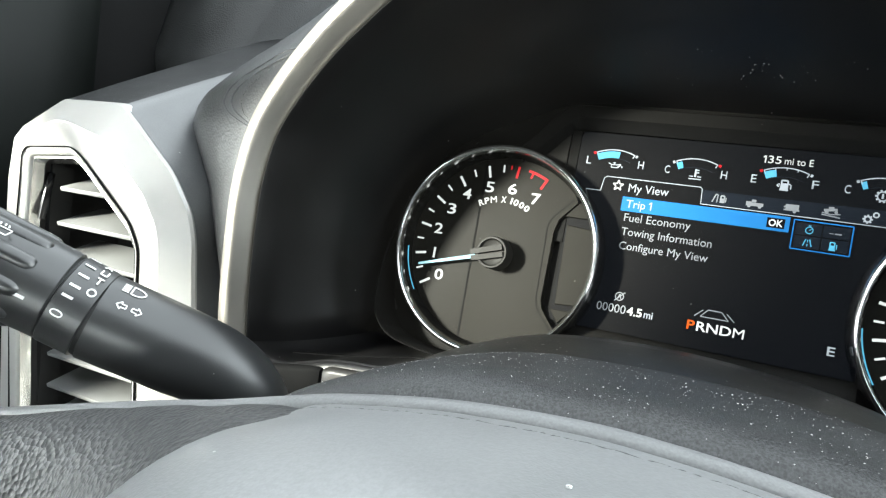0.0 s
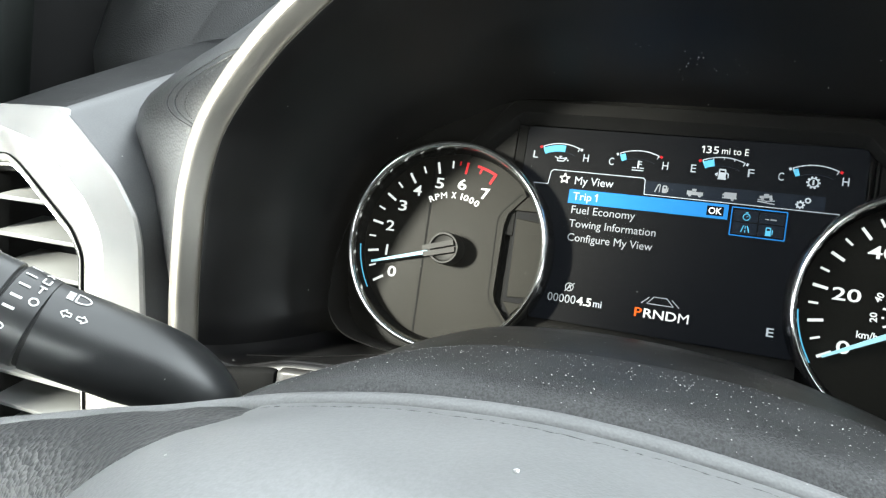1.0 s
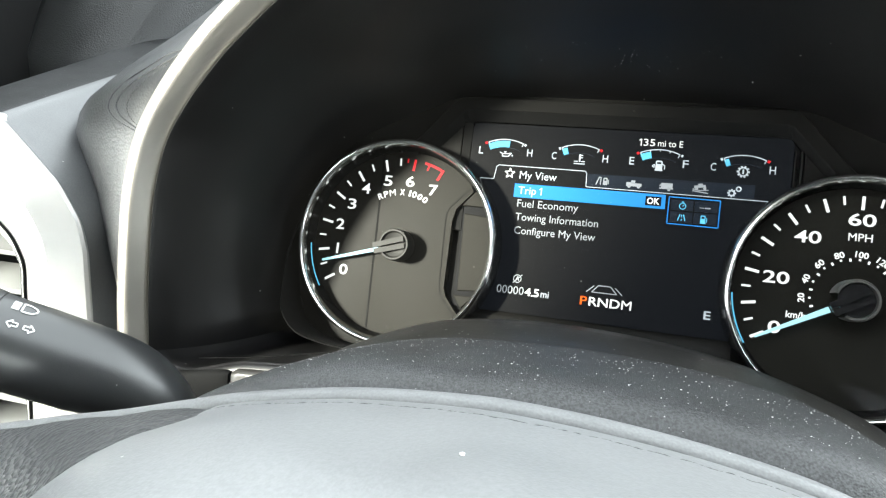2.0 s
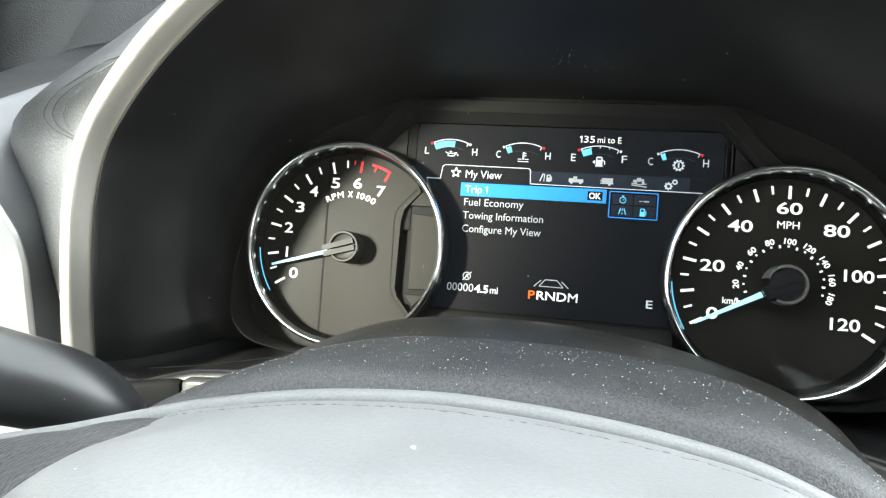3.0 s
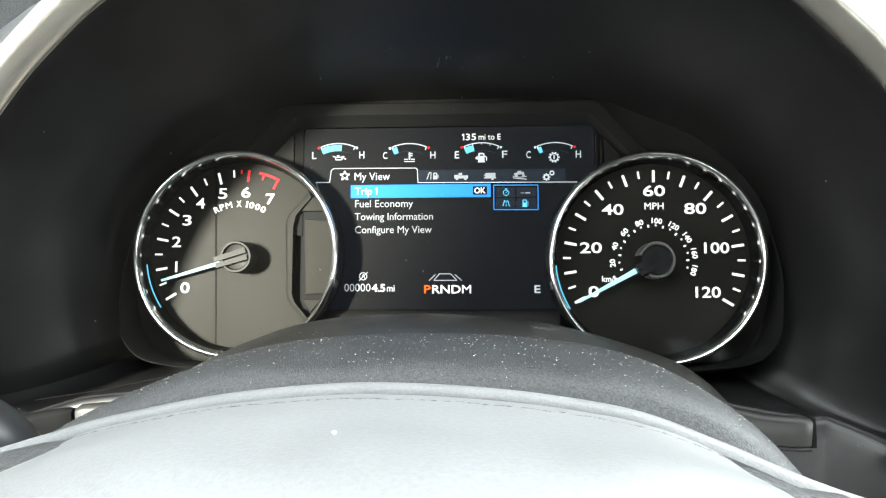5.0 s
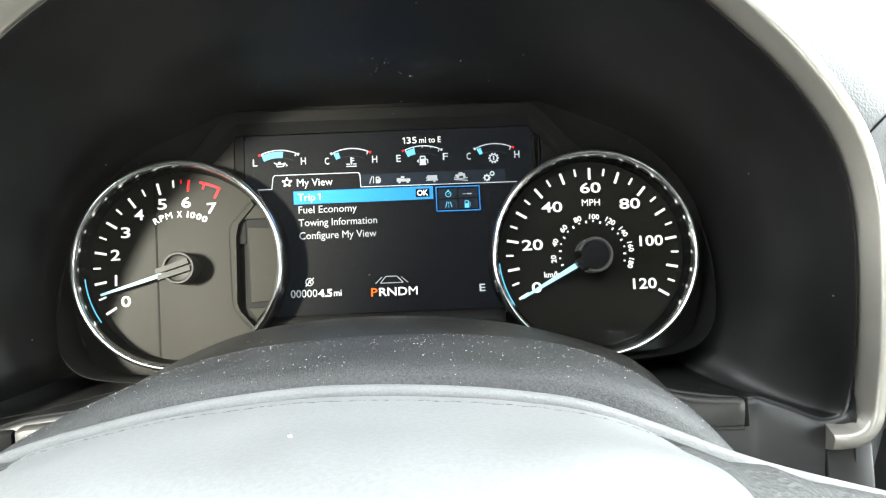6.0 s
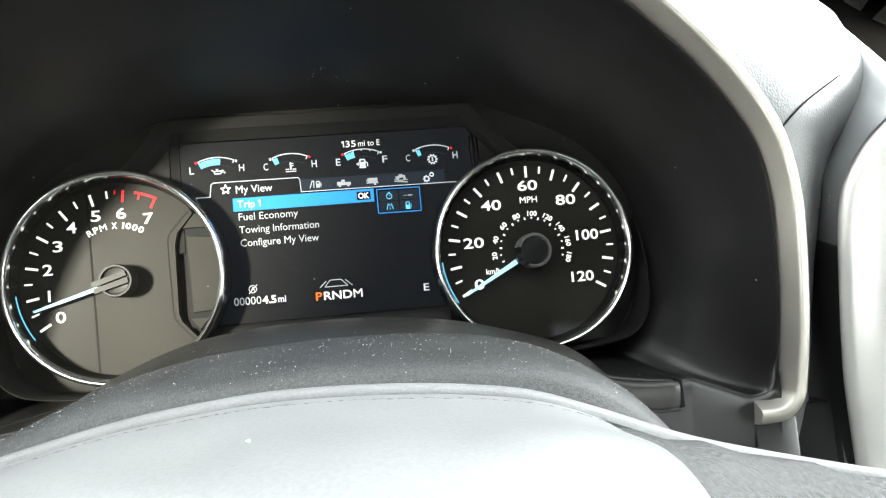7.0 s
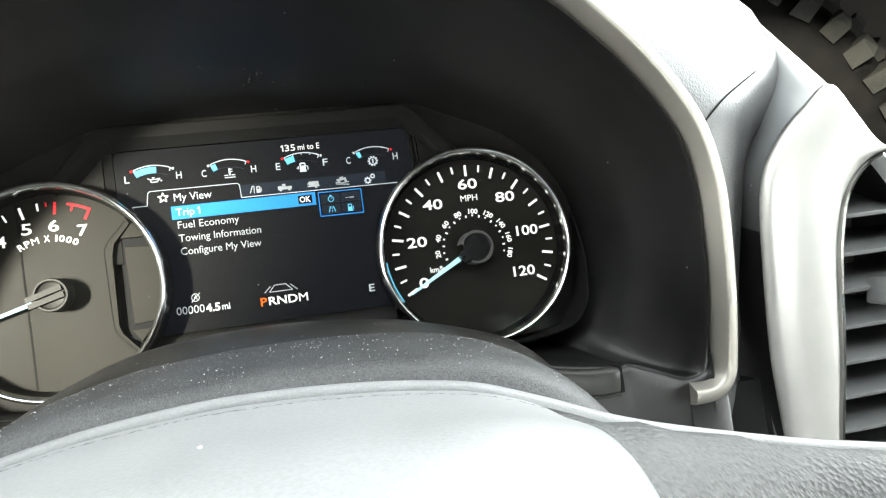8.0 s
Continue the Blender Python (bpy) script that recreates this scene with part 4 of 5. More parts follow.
def vent(name, label, outer, inner, blades, x0, x1, crisp=13, out=0.0):
    """A vent: satin bezel with a bevelled face, chrome liner, duct and level blades."""
    v = thing(name, (sum(p[0] for p in outer) / len(outer), lean(0.80), 0.79), label, "air vent", "dashboard vents")
    N = 72

    inr, outr = rounded(inner, 0.004, 3), rounded(outer, 0.003, 3)
    if out:      # flowing outlines
        inr, outr = [[(p.x, p.z) for p in smooth_line([(a, 0, b) for a, b in o], 110)] for o in (inner, outer)]
    cx, cz = sum(p[0] for p in inner) / len(inner), sum(p[1] for p in inner) / len(inner)

    def cast(o, a):
        """Where a ray from the middle leaves the outline."""
        d = Vector((math.cos(a), math.sin(a)))
        best = 0.0
        for p, q in zip(o, o[1:] + o[:1]):
            e = Vector((q[0] - p[0], q[1] - p[1]))
            den = d.x * e.y - d.y * e.x
            if abs(den) < 1e-12:
                continue
            w = Vector((p[0] - cx, p[1] - cz))
            t, u = (w.x * e.y - w.y * e.x) / den, (w.x * d.y - w.y * d.x) / den
            if t > 0 and -1e-5 <= u <= 1 + 1e-5:
                best = max(best, t)
        return cx + d.x * best, cz + d.y * best

    angles = sorted({round(math.atan2(p[1] - cz, p[0] - cx) % (2 * math.pi), 4) for p in inr + outr} | {round(2 * math.pi * k / N, 4) for k in range(N)})
    angles = [a for i, a in enumerate(angles) if i == 0 or a - angles[i - 1] > 0.002]
    inn, match = [cast(inr, a) for a in angles], [cast(outr, a) for a in angles]
    rows = []
    for (ix, iz), (ox, oz) in zip(inn, match):
        def mixp(u, dy):
            x, z = ix + (ox - ix) * u, iz + (oz - iz) * u
            return (x, lean(z) + dy, z)
        if out:      # broad rounded face with a sloped inner lip
            rows.append([mixp(-0.02, 0.010), mixp(0.0, 0.0005), mixp(0.03, -0.0006), mixp(0.12, -0.0030), mixp(0.15, -0.0037), mixp(0.20, -0.0041), mixp(0.60, -0.0040), mixp(0.90, -0.0010), mixp(0.97, 0.0012), mixp(1.0, 0.005), mixp(1.0, 0.014)])
            continue
        rows.append([mixp(-0.02, 0.010), mixp(0.0, 0.0), mixp(0.04, -0.0008), mixp(0.10, -0.0012), mixp(0.52, -0.0052), mixp(0.55, -0.0052), mixp(0.95, 0.0034), mixp(0.985, 0.0052), mixp(1.0, 0.009), mixp(1.0, 0.014)])
    part("bezel", sheet(rows, close_u=True), BEZEL, v, sharp=crisp)
    g1, g2, g3 = grow(inn, -0.0008), grow(inn, -0.0022), grow(inn, -0.0040)
    part("liner", sheet([[(a[0], lean(a[1]) + 0.0050, a[1]), (a[0], lean(a[1]) + 0.0015 - out, a[1]), (b[0], lean(b[1]) + 0.0012 - out, b[1]), (c[0], lean(c[1]) + 0.008, c[1])] for a, b, c in zip(g1, g2, g3)], close_u=True), RING, v, "bright chrome liner")
    part("duct", sheet([[(b[0], lean(b[1]) + 0.006, b[1]), (b[0], lean(b[1]) + 0.07, b[1] + 0.035), (cx, lean(cz) + 0.072, cz + 0.035)] for b in g2], close_u=True), DARK, v, "dark duct")
    if not out:      # fine joint round the inner lip
        ga, gb = grow(inn, 0.0040), grow(inn, 0.0047)
        part("lip_joint", sheet([[(a[0], lean(a[1]) - 0.0012, a[1]), (a[0], lean(a[1]) - 0.0030, a[1]), (b[0], lean(b[1]) - 0.0030, b[1]), (b[0], lean(b[1]) - 0.0012, b[1])] for a, b in zip(ga, gb)], close_u=True), JOINT, v, "fine dark joint")
    for z in blades:
        y = lean(z) + 0.010
        turn = pose(0, 0, 0, LEAN_BACK - 6)
        # each blade is cut to the opening's width at its height
        xs = []
        for a, b in zip(g3, g3[1:] + g3[:1]):
            if (a[1] - z) * (b[1] - z) < 0:
                xs.append(a[0] + (b[0] - a[0]) * (z - a[1]) / (b[1] - a[1]))
        if len(xs) < 2:
            continue
        xa, xb = min(xs) + x0 + 0.001, max(xs) - x1 - 0.001
        if xb - xa < 0.02:
            continue
        bm = box((xa, y, z - 0.0015), (xb, y + 0.036, z + 0.0015), 0.0007)
        bmesh.ops.transform(bm, matrix=Matrix.Translation((0, y, z)) @ turn @ Matrix.Translation((0, -y, -z)), verts=bm.verts)
        part("louvre", bm, BLADE, v)
    return v


L_OUT = [(-0.446, 0.970), (-0.436, 0.996), (-0.394, 1.0165), (-0.341, 1.0175), (-0.3005, 0.982), (-0.2870, 0.961), (-0.2835, 0.945), (-0.2830, 0.900), (-0.2850, 0.760), (-0.470, 0.760)]
L_IN = [(-0.4225, 0.9785), (-0.3805, 0.9822), (-0.3722, 0.9772), (-0.3335, 0.9445), (-0.3272, 0.932), (-0.3284, 0.912), (-0.3330, 0.779), (-0.4485, 0.779), (-0.4425, 0.870)]
lv = vent("air_vent", "satin silver dashboard vent with angular bezel and black louvres", L_OUT, L_IN, [0.9605 - 0.0230 * k for k in range(8)], 0.013, 0)
part("vane_rail", capped([[(x, lean(z) + d, z) for x, d in ((-0.4255 - k * 0.0250, 0.014), (-0.4195 - k * 0.0250, 0.014), (-0.4195 - k * 0.0250, 0.030), (-0.4255 - k * 0.0250, 0.030))] for k, z in ((0, 0.976), (0.5, 0.885), (1, 0.795))]), DARK, lv, "black vane rail", smooth=False)
part("vane_link", box((-0.4215, lean(0.96) + 0.008, 0.938), (-0.4185, lean(0.96) + 0.013, 0.970), 0.0008), PIANO, lv, "small gloss black link")
R_OUT = [(0.2692, 0.930), (0.2668, 0.956), (0.2664, 0.9745), (0.2684, 0.9865), (0.2750, 0.9993), (0.2832, 1.0095), (0.2937, 1.0190), (0.3067, 1.0296), (0.3190, 1.0175), (0.3347, 0.9990), (0.352, 0.982), (0.380, 0.955), (0.42, 0.910), (0.44, 0.880), (0.44, 0.760), (0.296, 0.760), (0.2866, 0.820), (0.2796, 0.856), (0.2745, 0.886), (0.2712, 0.910)]
R_IN = [(0.3142, 0.930), (0.3144, 0.9508), (0.3174, 0.9679), (0.3262, 0.9812), (0.3370, 0.9880), (0.3450, 0.9860), (0.372, 0.955), (0.395, 0.925), (0.400, 0.775), (0.330, 0.775), (0.3180, 0.884)]
rv = vent("air_vent", "satin silver dashboard vent with chrome liner and black louvres", R_OUT, R_IN, [0.978 - 0.0225 * k for k in range(9)], 0, 0, 50, 0.0035)
part("vane_tab", merged(box((0.3470, lean(0.91) - 0.004, 0.900), (0.3600, lean(0.91) + 0.014, 0.916), 0.002, pose(0, 0, 0, 0, 12))), BLADE, rv)
part("tab_inlay", box((0.3478, lean(0.91) - 0.0052, 0.9130), (0.3592, lean(0.91) - 0.003, 0.9155), 0.0006, pose(0, 0, 0, 0, 12)), CHROME, rv, "chrome inlay")


def swept(outline, outs, steps, far, start=0.012):
    """Rows of points: an outline carried level and forward, each point spreading sideways by its own share."""
    rows = []
    for k in range(steps + 1):
        u = k / steps
        rows.append([Vector((x, lean(z) + start, z)) + AHEAD * far * u + Vector((o * u, 0, 0)) for (x, z), o in zip(outline, outs)])
    return rows


left_end = thing("dash_end", (-0.35, 0.05, 0.80), "black grained dashboard end, its dusty flat top darkened for shade", "dashboard")
lo = [(-0.470, 0.80), (-0.452, 0.95), (-0.436, 0.9935), (-0.425, 1.002), (-0.396, 1.0145), (-0.388, 1.0158), (-0.348, 1.0158), (-0.341, 1.0140), (-0.334, 1.0090), (-0.318, 0.9955), (-0.3005, 0.980), (-0.2875, 0.9605), (-0.284, 0.945), (-0.2835, 0.90), (-0.285, 0.80)]
lo = lo[:7] + [(x + 0.0018, z) for x, z in lo[7:]]
cap = rounded([(lo[0][0], 0.70)] + lo + [(lo[-1][0], 0.70)], 0.012, 3)[4:-4]
rise = [0.022 * min(1.0, max(0.0, (z - 0.95) / 0.05)) * (1 - 0.45 * min(1.0, max(0.0, (x + 0.39) / 0.04))) * min(1.0, max(0.0, (-0.300 - x) / 0.05)) for x, z in cap]
skin = swept(cap, [0] * len(cap), 10, 0.42, 0.0045)
for k, row in enumerate(skin):      # the top rises towards the windscreen
    for p, up in zip(row, rise):
        p.z += up * (k / 10) ** 0.8
crown = next(i for i, p in enumerate(cap) if p[0] > -0.346)
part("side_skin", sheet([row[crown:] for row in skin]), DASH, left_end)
part("top_skin", sheet([row[:crown + 1] for row in skin]), DASHTOP_SHADE, left_end, "matt dusty top, its shade put into the colour")
right_end = thing("dash_end", (0.35, 0.05, 0.80), "black grained dashboard skin beside the vent, daylight put into its paler colour", "dashboard")
ro = [(0.2905, 0.80), (0.2774, 0.860), (0.2724, 0.888), (0.2678, 0.930), (0.2655, 0.956), (0.2651, 0.9745), (0.2671, 0.9870), (0.2740, 1.0002), (0.2822, 1.0104), (0.2930, 1.0198), (0.3055, 1.0290), (0.3185, 1.0165), (0.3340, 0.9980), (0.352, 0.980), (0.400, 0.932), (0.44, 0.87)]
ro = [(p.x, p.z) for p in smooth_line([(a, 0, b) for a, b in ro], 71)]
SPREAD = [(0.80, 0.02), (0.945, 0.03), (0.975, 0.06), (0.9845, 0.085), (0.9955, 0.12), (1.0045, 0.160), (1.018, 0.215), (1.0265, 0.238), (1.1, 0.24)]
outs = []
for i, (x, z) in enumerate(ro):
    k = next(j for j in range(len(SPREAD) - 1) if z <= SPREAD[j + 1][0])
    (z0, o0), (z1, o1) = SPREAD[k], SPREAD[k + 1]
    outs.append(0.24 if x > 0.306 else o0 + (o1 - o0) * max(0.0, (z - z0) / (z1 - z0)))
crest = max(range(71), key=lambda i: ro[i][1])
flank = swept(ro[:crest + 1], outs[:crest + 1], 14, 0.48, 0.0035)
for k, row in enumerate(flank):      # the valley beside the hood cover deepens forward, the crest runs level
    for p, (x, z) in zip(row, ro):
        p.z -= 0.075 * (k / 14) ** 0.8 * min(1.0, max(0.0, (1.029 - z) / 0.03))
# below the cut the same skin turns black, standing for the slot's shade
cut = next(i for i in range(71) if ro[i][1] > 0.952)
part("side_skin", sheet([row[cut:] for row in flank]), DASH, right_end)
part("lower_skin", sheet([row[:cut + 1] for row in flank]), HOOD, right_end, "dashboard skin in the slot by the vent, blackened for shade")
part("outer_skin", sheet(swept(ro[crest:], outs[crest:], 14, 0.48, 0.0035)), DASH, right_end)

# ---- steering column ----
column = thing("steering_column", (0.0, -0.11, 0.86), "black textured steering column shroud speckled with white dust", "steering column")
SH = [(-0.150, 0.868), (-0.141, 0.890), (-0.130, 0.9025), (-0.099, 0.9178), (-0.065, 0.9275), (-0.025, 0.9308), (0.0065, 0.9312), (0.043, 0.9292), (0.078, 0.9232), (0.1035, 0.9105), (0.1215, 0.8905), (0.128, 0.868)]
shl = smooth_line([(a, 0, b) for a, b in SH], 48)
rows = []
for k, (y, f, dz) in enumerate(((-0.1120, 0.985, -0.0040), (-0.1128, 0.996, -0.0010), (-0.1150, 1.0, 0.0), (-0.13, 1.0, 0.0002), (-0.15, 1.0, 0.0), (-0.17, 0.995, -0.0008), (-0.19, 0.985, -0.002), (-0.205, 0.97, -0.004), (-0.212, 0.95, -0.008), (-0.215, 0.92, -0.016))):
    rows.append([(p.x * f, y, p.z + dz) for p in shl])


def settled_dust(bm, n, x0, x1, y0, y1, small, large, seed, lean_in=1.0):
    """Loose specks lying on the upper side of a surface, most of them fine, in drifts."""
    rng = random.Random(seed)
    tree = BVHTree.FromBMesh(bm)
    drifts = [(rng.uniform(x0, x1), y1 - (y1 - y0) * rng.random() ** lean_in) for k in range(14)]
    out = bmesh.new()
    for k in range(n):
        if k % 6:
            x, y = rng.uniform(x0, x1), y1 - (y1 - y0) * rng.random() ** lean_in
        else:
            cx, cy = rng.choice(drifts)
            x, y = rng.gauss(cx, 0.012), rng.gauss(cy, 0.007)
        hit = tree.ray_cast(Vector((x, y, 1.2)), Vector((0, 0, -1)))[0]
        if hit is None or not (y0 < y < y1):
            continue
        r = small + (large - small) * rng.random() ** 5
        a, b, h = r * rng.uniform(0.7, 1.5), r * rng.uniform(0.7, 1.5), r * rng.uniform(0.6, 1.0)
        t = rng.uniform(0, math.pi)
        ring = [out.verts.new(hit + Vector((a * math.cos(t + q * math.pi / 2), b * math.sin(t + q * math.pi / 2), h * 0.4))) for q in range(4)]
        tip, low = out.verts.new(hit + Vector((0, 0, h * 1.4))), out.verts.new(hit - Vector((0, 0, h * 0.3)))
        for q in range(4):
            out.faces.new((ring[q], ring[(q + 1) % 4], tip))
            out.faces.new((ring[(q + 1) % 4], ring[q], low))
    return out


shell = sheet(rows, thick=0.0015)
bits = settled_dust(shell, 1900, -0.125, 0.110, -0.205, -0.1135, 0.00006, 0.00028, 7, 0.8)
shroud = part("upper_shroud", shell, SHROUD, column)
tagged(part("shroud_dust", bits, DUST, column, "fine pale dust on the shroud", smooth=False), kind="stuff")
GK = [(-0.150, 0.880), (-0.136, 0.905), (-0.121, 0.9165), (-0.081, 0.9320), (-0.040, 0.9378), (0.004, 0.9382), (0.047, 0.9342), (0.081, 0.9265), (0.117, 0.9140), (0.135, 0.900), (0.148, 0.880)]
gkl = smooth_line([(a, 0, b) for a, b in GK], 44)
rows = []
for y, f, dz in ((-0.050, 0.98, -0.012), (-0.054, 0.995, -0.003), (-0.060, 1.0, 0.0), (-0.075, 0.995, -0.0012), (-0.095, 0.985, -0.0045), (-0.112, 0.975, -0.0080), (-0.120, 0.97, -0.011)):
    rows.append([(p.x * f, y, p.z + dz) for p in gkl])
shell = sheet(rows, thick=0.0012)
bits = settled_dust(shell, 400, -0.110, 0.110, -0.111, -0.056, 0.00005, 0.00014, 9)
part("gap_cover", shell, BOOT, column, "smooth black gap cover")
tagged(part("cover_dust", bits, DUST, column, "fine pale dust on the gap cover", smooth=False), kind="stuff")

# ---- indicator stalk ----
stalk = thing("indicator_stalk", (-0.153, -0.165, 0.878), "black plastic indicator and wiper stalk with white symbols", "stalk")
axis = [Vector(p) for p in ((-0.1500, -0.160, 0.868), (-0.1530, -0.168, 0.880), (-0.1555, -0.176, 0.8915), (-0.1640, -0.185, 0.9005), (-0.1790, -0.197, 0.9060), (-0.1987, -0.214, 0.9132), (-0.2088, -0.222, 0.9179), (-0.2197, -0.232, 0.9225), (-0.2440, -0.2515, 0.9330))]
body = smooth_line(axis[:6], 30)
part("arm", capped(tube(body, [0.0120 + 0.0042 * min(1.0, k / 22) for k in range(30)])), STALK, stalk)
d1 = (axis[6] - axis[5]).normalized()
part("joint", capped(tube([axis[5] - d1 * 0.001, axis[5] + d1 * 0.0006], [0.0156, 0.0156])), DARK, stalk)
part("mode_ring", capped(tube([axis[5] + d1 * 0.0005, axis[5] + d1 * 0.0009, axis[5] + d1 * 0.0124, axis[5] + d1 * 0.0128], [0.0160, 0.0165, 0.0168, 0.0163])), STALK, stalk)
part("joint", capped(tube([axis[5] + d1 * 0.0126, axis[5] + d1 * 0.0138], [0.0157, 0.0157])), DARK, stalk)
kb = axis[5] + d1 * 0.0136
d2 = (axis[8] - axis[6]).normalized()
knob = part("knob", capped(tube([kb, kb + d2 * 0.0006, kb + d2 * 0.010, kb + d2 * 0.034, kb + d2 * 0.038], [0.0160, 0.0166, 0.0166, 0.0160, 0.0136], 48)), STALK, stalk, "twist knob with raised finger ribs")
kside = d2.cross(Vector((0, 0, 1))).normalized()
kup = kside.cross(d2)
for k in range(10):
    a = radians(36 * k + 8)
    o = (math.cos(a) * kside + math.sin(a) * kup) * 0.0144
    ends = ((0.0085, 0.0006), (0.0088, 0.0016), (0.0096, 0.0026), (0.0110, 0.0032), (0.0130, 0.0034), (0.0330, 0.0034), (0.0360, 0.0026))
    part("grip_rib", capped(tube([kb + d2 * g + o for g, r in ends], [r for g, r in ends], 14)), STALK, knob)


def on_stalk(base, direction, along, around, radius, toward):
    """A point on the stalk's skin: metres along the axis, degrees round it from the side facing the driver's eye."""
    s = (toward - direction * toward.dot(direction)).normalized()
    u = direction.cross(s)
    a = radians(around)
    return base + direction * along + radius * (math.cos(a) * s + math.sin(a) * u)


def stalk_mark(name, base, direction, radius, along, around, strokes, toward=Vector((0.6, -0.75, 0.25)), big=1.0):
    """Printed strokes on the stalk: (along0, round0, along1, round1, width), in millimetres."""
    bm = bmesh.new()
    for a0, r0, a1, r1, w in [[big * v for v in st] for st in strokes]:
        t = Vector((a1 - a0, r1 - r0)).normalized() * 1.0
        n = Vector((-t.y, t.x)) * w / 2
        quadp = []
        for (a, r) in ((a0 + n.x, r0 + n.y), (a0 - n.x, r0 - n.y), (a1 - n.x, r1 - n.y), (a1 + n.x, r1 + n.y)):
            quadp.append((a, r))
        low = [bm.verts.new(on_stalk(base, direction, along + a / 1000, around + math.degrees(r / 1000 / radius), radius + 0.00002, toward)) for a, r in quadp]
        top = [bm.verts.new(on_stalk(base, direction, along + a / 1000, around + math.degrees(r / 1000 / radius), radius + 0.00022, toward)) for a, r in quadp]
        bm.faces.new(top)
        for k in range(4):
            bm.faces.new((low[k], low[(k + 1) % 4], top[(k + 1) % 4], top[k]))
    part(name, bm, PRINT, stalk, "white printed symbol", smooth=False)


d0 = (axis[5] - axis[4]).normalized()
b0 = axis[5] - d0 * 0.014
ARROW = [(-0.9, 0.55, 0.7, 0.55), (0.7, 0.55, 0.7, 1.25), (0.7, 1.25, 2.1, 0.0), (2.1, 0.0, 0.7, -1.25), (0.7, -1.25, 0.7, -0.55), (0.7, -0.55, -0.9, -0.55), (-0.9, -0.55, -0.9, 0.55)]
LAMP = [(1.3, -1.75), (1.3, 1.75), (-0.4, 1.70), (-1.6, 1.25), (-2.4, 0.5), (-2.5, -0.1), (-2.2, -0.8), (-1.4, -1.45), (-0.3, -1.75)]
stalk_mark("headlamp_sign", b0, d0, 0.0163, 0.0050, 46, [(*a, *b, 0.42) for a, b in zip(LAMP, LAMP[1:] + LAMP[:1])] + [(2.0, h, 3.9, h, 0.42) for h in (-1.5, -0.75, 0.0, 0.75, 1.5)], big=1.25)
for side_to in (-1, 1):
    stalk_mark("turn_arrow", b0, d0, 0.0163, 0.0045, 18, [(side_to * (a + 1.75), b, side_to * (c + 1.75), d, 0.38) for a, b, c, d in ARROW], big=1.15)
for k, (up, turn) in enumerate(((0.0090, 0), (0.0090, 14), (0.0090, 30), (0.0095, 48), (0.0100, 70))):
    stalk_mark("interval_mark", axis[5], d1, 0.0168, up, turn, [(-1.9, 0, 1.9, 0, 0.95 - 0.08 * k)])
ZERO = [(1.9 * math.cos(radians(a)), 1.05 * math.sin(radians(a))) for a in range(0, 360, 30)]
ZERO = [(math.copysign(abs(a) ** 0.7, a) * 1.25, b) for a, b in ZERO]
stalk_mark("zero_mark", axis[5], d1, 0.0168, 0.0090, -22, [(*a, *b, 0.5) for a, b in zip(ZERO, ZERO[1:] + ZERO[:1])])
AUTO = {"O": [(-1.2, 1.1, 1.2, 1.1, 0.5), (-1.2, -1.1, 1.2, -1.1, 0.5), (-1.2, 1.1, -1.2, -1.1, 0.5), (1.2, 1.1, 1.2, -1.1, 0.5)], "T": [(-1.3, 0, 1.3, 0, 0.5), (1.3, 1.1, 1.3, -1.1, 0.5)], "U": [(-1.2, 1.0, 1.3, 1.0, 0.5), (-1.2, -1.0, 1.3, -1.0, 0.5), (-1.2, 1.0, -1.2, -1.0, 0.5)], "A": [(-1.3, 1.1, 1.3, 0, 0.5), (-1.3, -1.1, 1.3, 0, 0.5), (-0.4, 0.6, -0.4, -0.6, 0.4)]}
AUTO["O"] = [(1.15 * math.cos(radians(a)), 1.25 * math.sin(radians(a)), 1.15 * math.cos(radians(a + 30)), 1.25 * math.sin(radians(a + 30)), 0.5) for a in range(0, 360, 30)]
for k, ch in enumerate("OTUA"):
    stalk_mark("auto_letter", axis[5], d1, 0.0168, 0.0035 + 0.0004 * k, 16 + 17 * k, [(q, p, q1, p1, w) for p, q, p1, q1, w in AUTO[ch]], big=1.1)
stalk_mark("knob_mark", kb, d2, 0.0167, 0.0085, -24, [(-1.8, 0, 1.8, 0, 1.1)])
stalk_mark("wiper_sign", kb, d2, 0.0179, 0.0245, 32, [(-2.2, -1.2, 2.2, -1.2, 0.4), (-2.2, -1.2, -3.0, 1.4, 0.4), (2.2, -1.2, 3.0, 1.4, 0.4), (-3.0, 1.4, 3.0, 1.4, 0.4), (-1.4, 2.2, -1.0, 3.2, 0.5), (0.0, 2.4, 0.2, 3.4, 0.5), (1.4, 2.2, 1.8, 3.2, 0.5)])

# ---- steering wheel hub ----
wheel = thing("steering_wheel", (0.0, -0.25, 0.83), "steering wheel hub with smooth grey airbag cover and leather spokes", "steering wheel")
RG = [(-0.235, 0.872), (-0.21, 0.8790), (-0.149, 0.8965), (-0.122, 0.9035), (-0.10, 0.9100), (-0.08, 0.9155), (-0.05, 0.9213), (-0.02, 0.9242), (0.0, 0.9243), (0.02, 0.9232), (0.04, 0.9210), (0.06, 0.9172), (0.08, 0.9098), (0.11, 0.8978), (0.159, 0.8840), (0.19, 0.8770), (0.23, 0.868)]
rg = smooth_line([(a, 0, b) for a, b in RG], 90)
rows = []
